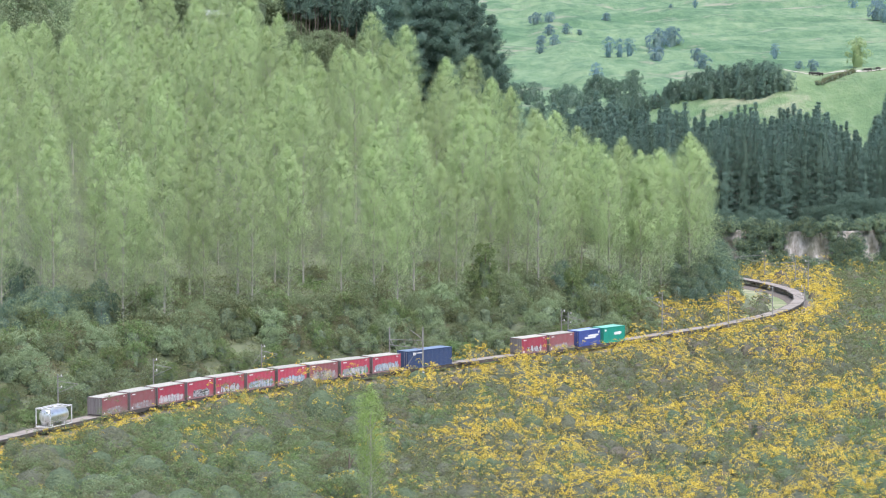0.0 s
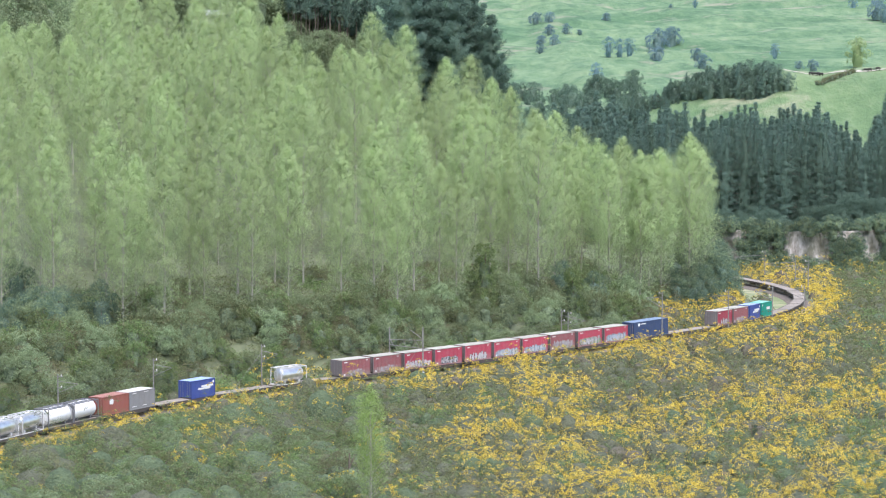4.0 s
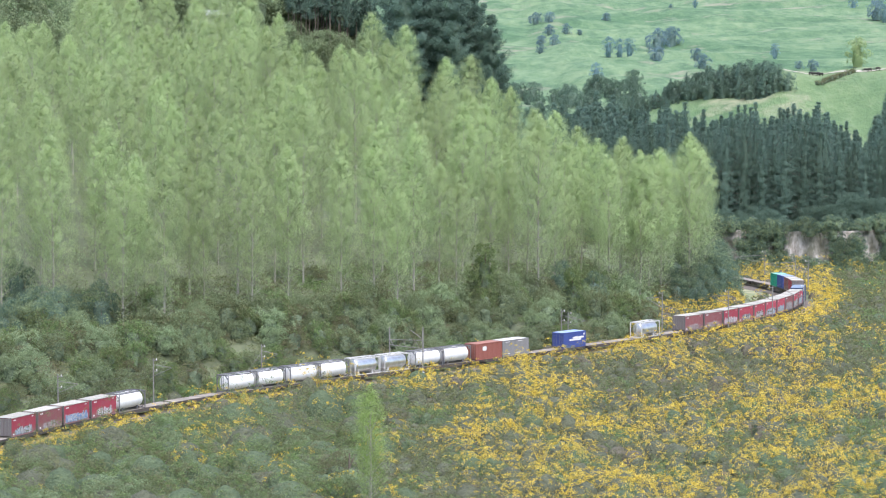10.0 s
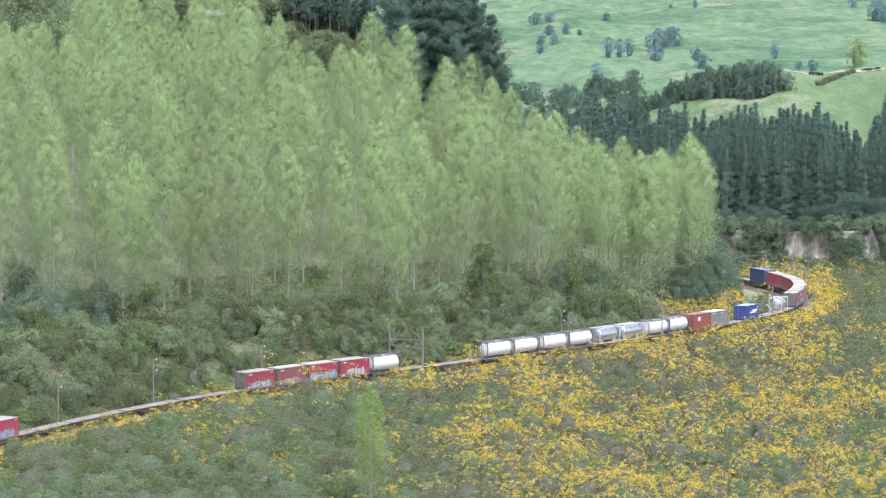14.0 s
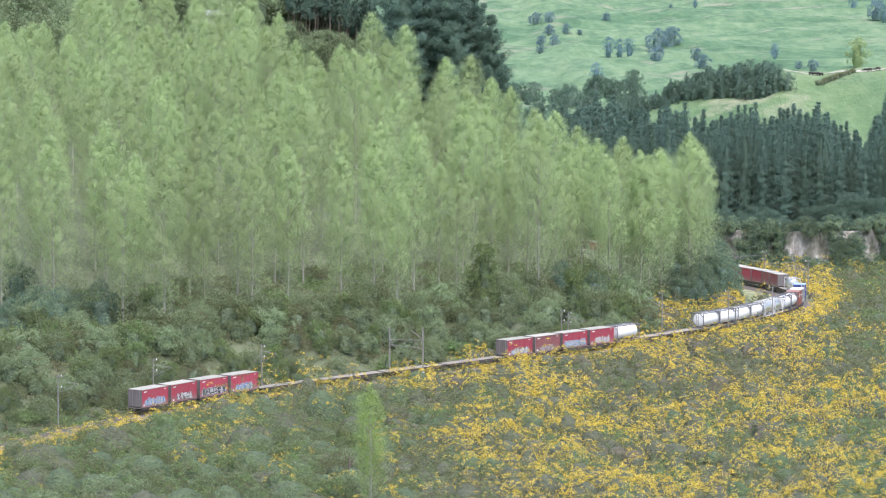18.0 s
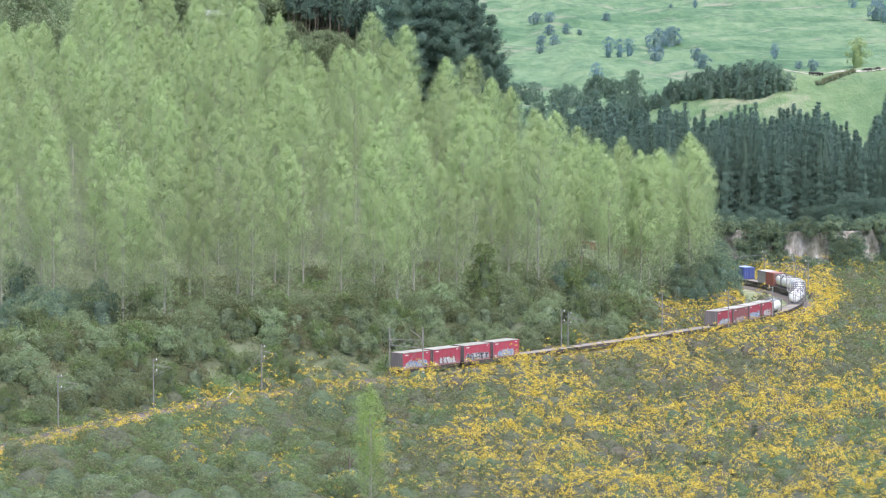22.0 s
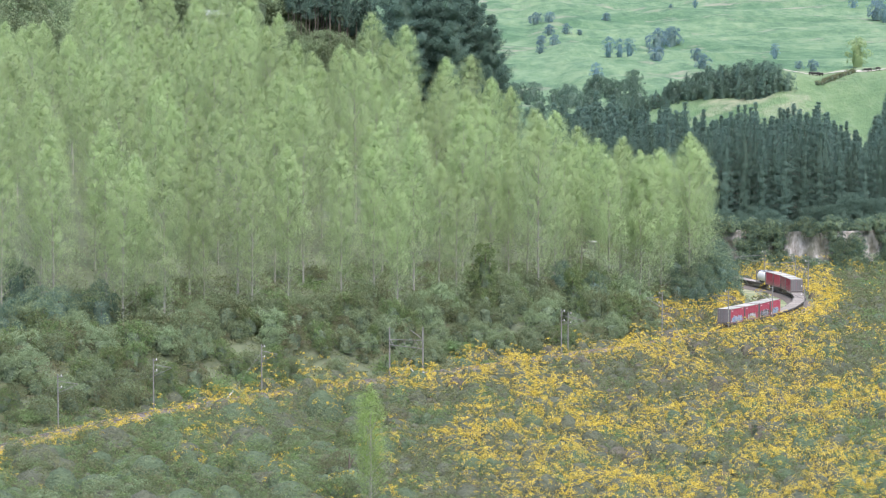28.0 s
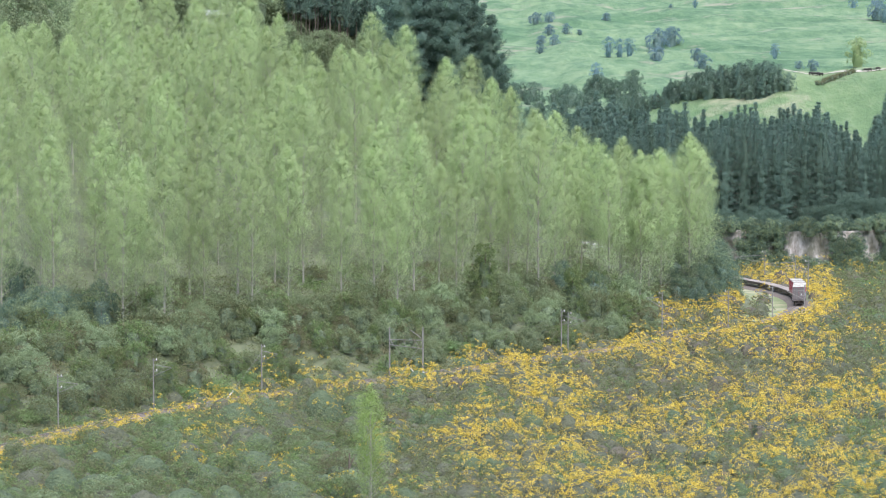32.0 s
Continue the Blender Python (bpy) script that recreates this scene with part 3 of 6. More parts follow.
def poplars():
    rng = np.random.RandomState(5)
    kinds = [poplar_meshes(20 + i, 27.5 + (i % 3), 34000, 3.4 + 0.4 * (i % 3), 0.14) for i in range(6)]
    upper = [poplar_meshes(30 + i, 27.5 + (i % 3), 27000, 3.5 + 0.4 * (i % 3), 0.28) for i in range(4)]
    xs, ys = np.meshgrid(np.arange(-120, 60, 8.2), np.arange(440, 735, 16.0))
    xs[1::2] += 4.1
    x = (xs + rng.uniform(-2.0, 2.0, xs.shape)).ravel()
    y = (ys + rng.uniform(-4.0, 4.0, xs.shape)).ravel()
    d, side = line_distance(x, y)
    edge = 18 + 3 * fbm(x, y, 40, 4) + 7 * smooth(-x, 10, 60) + 9 * smooth(-x / y, 0.095, 0.125) + 5 * smooth(x, 30, 40) * (y < 610)
    ok = (side > 0) & (d > edge) & in_view(x, y, 4) & (x < 45 - 0.16 * np.clip(y - 600, 0, 200)) & (y < 640 + 66 * smooth(-x, 12, 45)) & ~((x < -0.112 * y) & (y > 630))
    x = np.r_[x[ok], 45.5, 43.3, 47.6, 40.2, 49.0]
    y = np.r_[y[ok], 605, 600, 612, 592, 618]
    d, _ = line_distance(x, y, 0, FRONT_END)
    o = np.argsort(d)
    x, y, d = x[o], y[o], d[o]
    z = height(x, y)
    sc = rng.uniform(0.74, 1.12, len(x))
    sc = np.where(x > 37, rng.uniform(1.02, 1.13, len(x)), sc)   # the tall end of the stand
    sc = np.where((y > 645) & (x > -45), np.minimum(sc, 0.9), sc)
    # the tops follow the fall of the crest towards the bend
    crest = np.interp(x / y, [-0.1375, -0.1147, -0.1095, -0.0586, -0.0516, -0.0463, -0.041, -0.0358, -0.0323, -0.0253, -0.0218, -0.0182, -0.0121, -0.0077, 0.0011, 0.0081, 0.0151, 0.0203, 0.0256, 0.0309, 0.0361, 0.0431, 0.0484, 0.0554, 0.0677, 0.0712, 0.0765, 0.0817, 0.0849],
                      [-0.0183, -0.0139, -0.0034, -0.0034, -0.013, -0.0209, -0.027, -0.0279, -0.024, -0.0253, -0.0209, -0.0212, -0.0218, -0.0261, -0.0288, -0.0296, -0.034, -0.0366, -0.0401, -0.0454, -0.0463, -0.0515, -0.0542, -0.0547, -0.0563, -0.0577, -0.0542, -0.0603, -0.0683])
    sc = np.minimum(sc, (63.1 + crest * y - z) / 28.6)
    lone = np.array([(-14.6, 671.0, 0.96), (-8.0, 666.0, 0.93), (-20.5, 643.0, 0.89), (-11.1, 660.0, 0.89), (0.7, 660.0, 0.89), (5.7, 675.0, 0.89), (10.2, 660.0, 0.93), (14.1, 667.0, 0.93), (18.5, 643.0, 0.92), (21.8, 618.0, 0.99), (26.8, 621.0, 0.95), (29.3, 601.0, 0.99), (32.3, 586.0, 1.02), (35.7, 579.0, 1.04), (40.5, 597.0, 1.04), (46.3, 603.0, 1.1), (23.7, 598.0, 0.95), (29.6, 570.0, 0.95), (37.4, 582.0, 0.95)])
    keep = (sc > 0.55) & ~((x / y < -0.122) & (y < 475)) & (np.hypot(x[:, None] - lone[:, 0], y[:, None] - lone[:, 1]).min(1) > 4.5)
    x, y, d, sc = np.r_[x[keep], lone[:, 0]], np.r_[y[keep], lone[:, 1]], np.r_[d[keep], np.where(lone[:, 0] > 22, 40.0, 90.0)], np.r_[sc[keep], lone[:, 2]]
    z = height(x, y)
    turn = rng.uniform(0, 360, len(x))
    for i in range(len(x)):
        plant("poplar_tree", kinds[i % 6] if d[i] < 58 or x[i] > 34 else upper[i % 4], x[i], y[i], sc[i], "slender poplar in fresh pale green spring leaf on the hillside", "tree", "poplar plantation", turn[i], z=z[i] - 0.2)


poplars()


def scrub():
    """Gorse and low scrub in front of the line: one tangled mass of bushes."""
    rng = np.random.RandomState(9)
    step = 2.7
    xs, ys = np.meshgrid(np.arange(-80, 125, step), np.arange(352, 745, step))
    x = (xs + rng.uniform(-1, 1, xs.shape)).ravel()
    y = (ys + rng.uniform(-1, 1, xs.shape)).ravel()
    ok = in_view(x, y, 3)
    x, y = x[ok], y[ok]
    d, side = line_distance(x, y)
    keep = rng.uniform(size=len(x))
    behind = (side > 0) & (d < 8) & (keep < 0.55)
    bend = (side > 0) & (x > 37) & (d < 21) & (y < 650) & (keep < 0.9) & ~((x > 55) & (x - 55 > (y - 597) * 0.10) & (d < 12) & (y > 585))
    ok = (d > 3.9) & ((side < 0) | behind | bend) & ~((side > 0) & (y > 600) & (d < 6.2)) & ~((x > 58) & (y > 722))
    x, y, d, side = x[ok], y[ok], d[ok], side[ok]
    z = height(x, y)
    ang = x / y
    n1 = fbm(x, 0.5 * y, 26, 21, 2)
    n2 = fbm(x, 0.42 * y, 8.0, 22, 3)
    p = -0.54 + 0.52 * smooth(ang, -0.05, 0.02) + 0.48 * smooth(-y, -455, -385) * smooth(ang, 0.0, 0.05) + 0.75 * n1 + 1.5 * n2
    p = p - 0.35 * smooth(ang, 0.115, 0.135) * smooth(y, 520, 600) - 0.25 * smooth(ang, 0.02, 0.05) * (1 - smooth(ang, 0.09, 0.11)) * smooth(y, 470, 500)
    p = np.where((d < 9) & (side < 0), np.maximum(p, 0.72 + 0.6 * n2), p)
    inside = bend[ok]
    p = np.where(inside, np.where((d > 10) | (d < 5.5), 0.42 + 0.7 * n2, -0.7 + 0.6 * n2), p)
    p = p - 0.75 * smooth(ang, 0.117, 0.13) * smooth(y, 480, 540)
    p = p + 0.14 * smooth(y, 420, 470) * smooth(ang, 0.0, 0.03) * (side < 0) - 0.1 * smooth(-y, -420, -380)
    n3 = fbm(x, 0.6 * y, 4.4, 24, 2)
    lush = smooth(-ang, 0.01, 0.05) * smooth(d, 9, 16)
    bloom = p + 0.3 * n3 + 0.34 * rng.normal(size=len(x)) - 0.4 * lush
    mound = fbm(x, y, 8.5, 63, 2)
    green = fbm(x, 0.5 * y, 14, 77, 2) + 0.2 * rng.normal(size=len(x)) + 0.5 * smooth(-ang, 0.0, 0.05) * smooth(-y, -470, -420) - 0.45 * smooth(ang, 0.0, 0.05) * smooth(y, 440, 500) + 0.5 * smooth(ang, 0.11, 0.13)
    rr = rng.uniform(1.1, 2.4, len(x)) * (1 + 0.5 * lush * rng.uniform(0, 1.5, len(x)))
    hh = rr * rng.uniform(0.6, 1.4, len(x)) * (1 + 0.5 * n3) * (1 + 0.3 * lush)
    hh = np.where(mound < -0.3, hh * (1 - 0.5 * lush), hh)
    z = z + 1.5 * np.clip(mound, -0.1, 1.0) * (0.3 + 0.7 * lush) * smooth(d, 8, 16) * (side < 0)
    near = (d < 8) & (side < 0)
    hh = np.where(near, np.clip(hh, 0.9, 1.9), hh * (1 + 0.45 * np.clip(bloom, 0, 0.8) * (side < 0)))
    Cs, Ms, Ns = [], [], []
    for lo, hi, n_leaf in ((340, 430, 24), (430, 520, 18), (520, 800, 11)):
        i = np.where((y >= lo) & (y < hi))[0]
        k = (7 + 6.0 * rr[i] ** 1.35 * rng.uniform(0.8, 1.2, len(i))).astype(int)
        j = np.repeat(i, k)
        th = rng.uniform(0, 2 * np.pi, len(j))
        up = rng.uniform(0.05, 1.0, len(j)) ** 0.8
        q = np.sqrt(1 - 0.97 * up ** 2) * rng.uniform(0.75, 1.25, len(j))
        lob = 1 + 0.2 * np.sin(3 * th + 9 * x[j]) + 0.14 * np.sin(5 * th + 7 * y[j])
        at = np.stack([x[j] + rr[j] * q * lob * np.cos(th), y[j] + rr[j] * q * lob * np.sin(th), z[j] + hh[j] * (up * (1 + 0.2 * np.sin(4 * th + 5 * y[j])) + 0.16 * rng.normal(size=len(j)))], 1)
        P, N = sprays(rng, at, np.stack([q * np.cos(th), q * np.sin(th), 0.35 + up], 1), rng.uniform(0.24, 0.55, len(j)) * (0.75 + 0.2 * rr[j]), n_leaf)
        M = np.where(green[j] > 0.3, 2, np.where(green[j] < -0.7, 1, 0))
        r = rng.uniform(size=len(j))
        M = np.where(r < 0.14, 1, np.where(r < 0.3, 0, np.where(r < 0.36, 2, M)))
        sun_side = 0.28 * (up - 0.5) - 0.1 * np.sin(th)
        lump = fbm(at[:, 0] + 0.5 * at[:, 2], 0.5 * at[:, 1] + 1.3 * at[:, 2], 2.4, 91, 2)
        bright = (1.5 * bloom[j] + sun_side + 0.45 * lump + 0.1 * rng.normal(size=len(j)) > 0.45) & (up > 0.12)
        M = np.where(bright, 3, M)
        M = np.repeat(M, n_leaf)
        back = np.repeat(np.where(green[j] > 0.1, 2, 0), n_leaf)
        M = np.where((M == 3) & (rng.uniform(size=len(M)) < 0.06), back, M)
        Cs.append(P)
        Ns.append(N)
        Ms.append(M)
    size = np.concatenate([np.full(len(c), w) for c, w in zip(Cs, (0.17, 0.21, 0.27))])
    V, F = quads(rng, np.vstack(Cs), size, 1.15, face=np.vstack(Ns), loose=0.55)
    # the dense inside of every bush, its shaded gaps put into darker colours
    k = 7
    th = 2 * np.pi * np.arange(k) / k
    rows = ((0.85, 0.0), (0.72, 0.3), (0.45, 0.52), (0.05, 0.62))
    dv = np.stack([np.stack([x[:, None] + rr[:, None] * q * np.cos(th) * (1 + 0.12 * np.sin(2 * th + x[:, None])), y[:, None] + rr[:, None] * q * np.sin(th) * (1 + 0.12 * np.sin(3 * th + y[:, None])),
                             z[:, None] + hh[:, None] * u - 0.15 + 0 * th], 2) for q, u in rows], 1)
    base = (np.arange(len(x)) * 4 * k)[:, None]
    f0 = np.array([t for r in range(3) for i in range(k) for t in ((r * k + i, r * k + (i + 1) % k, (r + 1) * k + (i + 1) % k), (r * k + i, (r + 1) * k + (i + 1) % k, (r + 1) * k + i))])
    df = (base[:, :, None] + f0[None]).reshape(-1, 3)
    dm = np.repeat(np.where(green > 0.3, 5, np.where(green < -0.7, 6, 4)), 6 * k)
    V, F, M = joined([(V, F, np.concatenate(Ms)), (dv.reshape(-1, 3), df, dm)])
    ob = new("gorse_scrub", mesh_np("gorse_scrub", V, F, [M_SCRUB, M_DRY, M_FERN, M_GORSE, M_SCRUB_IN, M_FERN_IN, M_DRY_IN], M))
    tagged(ob, "tangled green scrub with bright yellow flowering gorse", "scrub", kind="stuff")


scrub()


def back_bushes():
    """Bushes between the line and the plantation."""
    rng = np.random.RandomState(14)
    kinds = [bush_meshes(60 + i, 4.0, 2.6, 5600, [M_DARK, M_SCRUB] if i % 2 else [M_DARK], 0.17) for i in range(5)]
    kinds.append(bush_meshes(70, 4.2, 2.3, 5000, [M_FERN, M_FERN, M_SCRUB], 0.17))
    kinds.append(bush_meshes(71, 3.6, 2.4, 3600, [M_DRY, M_SCRUB], 0.16))
    xs, ys = np.meshgrid(np.arange(-90, 60, 3.7), np.arange(425, 650, 3.7))
    x = (xs + rng.uniform(-1.3, 1.3, xs.shape)).ravel()
    y = (ys + rng.uniform(-1.3, 1.3, xs.shape)).ravel()
    d, side = line_distance(x, y)
    edge = 26 + 9 * smooth(-x, 10, 60)
    lo = 6.0 + 1.5 * fbm(x, y, 20, 9)
    ok = (side > 0) & (d > lo) & (d < edge) & in_view(x, y, 3) & (rng.uniform(size=len(x)) < 0.9) & (y < 640)
    clearing = ((x > 37) & (d < 21)) | ((d < 9.5) & (fbm(x, y, 26, 88, 2) > 0.5))
    x, y, d = x[ok & ~clearing], y[ok & ~clearing], d[ok & ~clearing]
    z = height(x, y)
    o = np.argsort(d)
    words = ["rounded dark green native bush beside the railway", "grey-green scrub bush beside the railway", "rounded dark green native bush beside the railway", "grey-green scrub bush beside the railway",
             "rounded dark green native bush beside the railway", "fresh light green bush beside the railway", "bare brownish twiggy bush beside the railway"]
    for i in o[:300]:
        k = rng.choice(7, p=[0.12, 0.15, 0.12, 0.14, 0.11, 0.2, 0.16])
        s = rng.uniform(0.5, 1.05) + 0.45 * smooth(d[i], 8, 20) * rng.uniform(0.2, 1.2)
        plant("bush", kinds[k], x[i], y[i], s, words[k], "bush", "lineside bushes", rng.uniform(0, 360), ("stem", "foliage"), z=z[i] - 0.1)
    # low bright bramble mats on the bank
    mat_ = [bush_meshes(72 + i, 3.0, 2.8, 4600, [M_BRAMBLE], 0.17, inside=M_BRAMBLE) for i in range(2)]
    for i, (px, py) in enumerate(((1.5, 520.0), (4.2, 523.0), (-0.4, 517.0), (7.0, 525.0), (-34.2, 479.0), (-30.2, 483.0), (-26.2, 488.0), (-38.0, 474.0), (-57.0, 445.0), (-53.2, 453.0), (34.1, 558.0), (30.7, 551.0), (2.8, 518.0))):
        for q in range(2):
            plant("bramble", mat_[i % 2], px + rng.uniform(-1.5, 1.5), py + rng.uniform(-2.5, 2.5), rng.uniform(0.7, 1.0), "low bright green bramble mat on the railway bank", "bramble", "bank brambles", rng.uniform(0, 360), ("stem", "foliage"), squash=0.5)
    # mounded shrubs in the damp scrub below the line
    lush = kinds[:5] + [kinds[5], kinds[5], kinds[6]]
    words2 = ["dense dark green mounded shrub in the scrub"] * 5 + ["fresh green mounded shrub in the scrub"] * 2 + ["brownish twiggy shrub in the scrub"]
    n = 0
    while n < 95:
        y = 366 + 66 * rng.uniform()
        x = y * rng.uniform(-0.136, -0.022)
        d, side = line_distance(np.array([x]), np.array([y]))
        if side[0] > 0 or d[0] < 9:
            continue
        k = rng.choice(8)
        plant("shrub", lush[k], x, y, rng.uniform(0.55, 1.05), words2[k], "shrub", "shrubs in the scrub", rng.uniform(0, 360), ("stem", "foliage"), sink=0.3)
        n += 1


back_bushes()


def undergrowth():
    """Low ferns, grass and bramble behind the line and under the first trees."""
    rng = np.random.RandomState(19)
    n = 36000
    x, y = rng.uniform(-85, 62, n), rng.uniform(425, 660, n)
    d, side = line_distance(x, y)
    ok = (side > 0) & (d > 2.6) & (d < 48) & in_view(x, y, 2)  & ~((x > 50) & (d < 14) & (y > 580))
    x, y, d = x[ok], y[ok], d[ok]
    z = height(x, y)
    k = 38
    r = rng.uniform(0.7, 1.5, (len(x), 1))
    th, q = rng.uniform(0, 2 * np.pi, (len(x), k)), np.sqrt(rng.uniform(size=(len(x), k)))
    hh = rng.uniform(0.35, 1.1, (len(x), 1)) * (0.6 + 0.4 * smooth(d, 3, 9))[:, None]
    P = np.stack([x[:, None] + r * q * np.cos(th), y[:, None] + r * q * np.sin(th), z[:, None] + hh * np.sqrt(1.05 - q ** 2) * rng.uniform(0.3, 1.05, th.shape)], 2).reshape(-1, 3)
    N = np.stack([q * np.cos(th), q * np.sin(th), 0.8 + 0 * q], 2).reshape(-1, 3)
    g = fbm(x, y, 13, 41, 3)
    M = np.repeat(np.where(g > 0.25, 1, np.where(g < -0.45, 2, 0)), k)
    M = np.where(rng.uniform(size=len(M)) < 0.15, 0, M)
    V, F = quads(rng, P, 0.27, 1.2, face=N, loose=0.45)
    tagged(new("undergrowth", mesh_np("undergrowth", V, F, [M_SCRUB, M_FERN, M_DRY], M)), "low green ferns, grass and bramble on the bank", "undergrowth", kind="stuff")


undergrowth()


def understorey():
    """Thin saplings and fern tops filling the foot of the plantation."""
    rng = np.random.RandomState(29)
    n = 5200
    x, y = rng.uniform(-92, 46, n), rng.uniform(440, 660, n)
    d, side = line_distance(x, y)
    ok = (side > 0) & (d > 22) & (d < 62) & in_view(x, y, 2) & ~((x > 30) & (d < 26))
    x, y, d = x[ok], y[ok], d[ok]
    z = height(x, y)
    k = 56
    h = rng.uniform(1.2, 6.0, (len(x), 1))
    r = rng.uniform(0.7, 1.5, (len(x), 1))
    th, q = rng.uniform(0, 2 * np.pi, (len(x), k)), np.sqrt(rng.uniform(size=(len(x), k)))
    up = rng.uniform(0.3, 1.0, (len(x), k))
    P = np.stack([x[:, None] + r * q * np.cos(th) * (1.25 - up), y[:, None] + r * q * np.sin(th) * (1.25 - up), z[:, None] + h * up], 2).reshape(-1, 3)
    N = np.stack([q * np.cos(th), q * np.sin(th), 0.6 + 0 * q], 2).reshape(-1, 3)
    M = np.repeat(rng.choice(3, len(x), p=[0.45, 0.3, 0.25]), k)
    V, F = quads(rng, P, 0.22, 1.1, face=N, loose=0.4)
    tagged(new("understorey", mesh_np("understorey", V, F, [M_POPLAR, M_DARK, M_SCRUB], M)), "thin saplings and fern tops under the poplars", "undergrowth", kind="stuff")


understorey()


def pines():
    rng = np.random.RandomState(3)
    kinds = [pine_meshes(80 + i, 26 + i, 15000, 3.2 + 0.25 * i, 0.1, 0.23) for i in range(4)]
    n = 0
    for k, y in enumerate(np.arange(779, 850, 6.5)):
        for x in np.arange(18 + 2.3 * (k % 2), 150, 4.6):
            px, py = x + rng.uniform(-1.4, 1.4), y + rng.uniform(-1.8, 1.8)
            if not in_view(px, py, 3) or px < 0.03 * py or n >= 265:
                continue
            n += 1
            s = rng.uniform(0.92, 1.05) * (1 - 0.16 * smooth(px / py, 0.121, 0.127) * (1 - smooth(px / py, 0.131, 0.134)))
            s *= 1 + 0.2 * (1 - smooth(px, 44, 62))
            plant("pine_tree", kinds[n % 4], px, py, s, "tall dark green plantation pine above the cliff", "tree", "pine wood", rng.uniform(0, 360))
    for x, y, s in ((119.5, 868, 1.05), (116.8, 862, 0.85), (122.5, 872, 1.1), (115.0, 856, 0.75), (118.4, 860, 0.95)):
        plant("pine_tree", kinds[3], x, y, s, "broad dark pine at the end of the wood", "tree", "pine wood", 90 * s, squash=0.95)
    # broad old pines on the crest of the spur
    big = [pine_meshes(90 + i, 44, 60000, 8.0, 0.06, 0.32, tiers=19, arms=10, fluff=0.62) for i in range(2)]
    for i, (x, y, s) in enumerate(((-8, 698, 1.0), (-2, 706, 1.0), (2.5, 697, 0.97), (7.0, 702, 0.92), (10.4, 697, 0.86), (-4, 712, 1.05), (-10, 716, 0.95), (5, 712, 0.95), (12.5, 704, 0.72))):
        plant("pine_tree", big[i % 2], x, y, s, "tall broad dark pine on the hill crest", "tree", "crest pines", rng.uniform(0, 360))
    # thin bare-stemmed pines beside them
    thin = [pine_meshes(95 + i, 25, 2600, 2.8, 0.62, 0.3, None, 12, 6) for i in range(2)]
    for i in range(34):
        x, y = -35 + 20 * (i + rng.uniform()) / 34, 722 + rng.uniform(0, 12)
        plant("pine_tree", thin[i % 2], x, y, rng.uniform(0.8, 1.05), "slender pine with a long bare stem on the hill crest", "tree", "bare-stemmed pines", rng.uniform(0, 360))
    for i in range(24):
        x, y = -12 + 24 * rng.uniform(), 730 + rng.uniform(0, 9)
        plant("pine_tree", kinds[i % 4], x, y, rng.uniform(0.75, 1.0), "dark pine behind the hill crest", "tree", "crest pines", rng.uniform(0, 360))


pines()


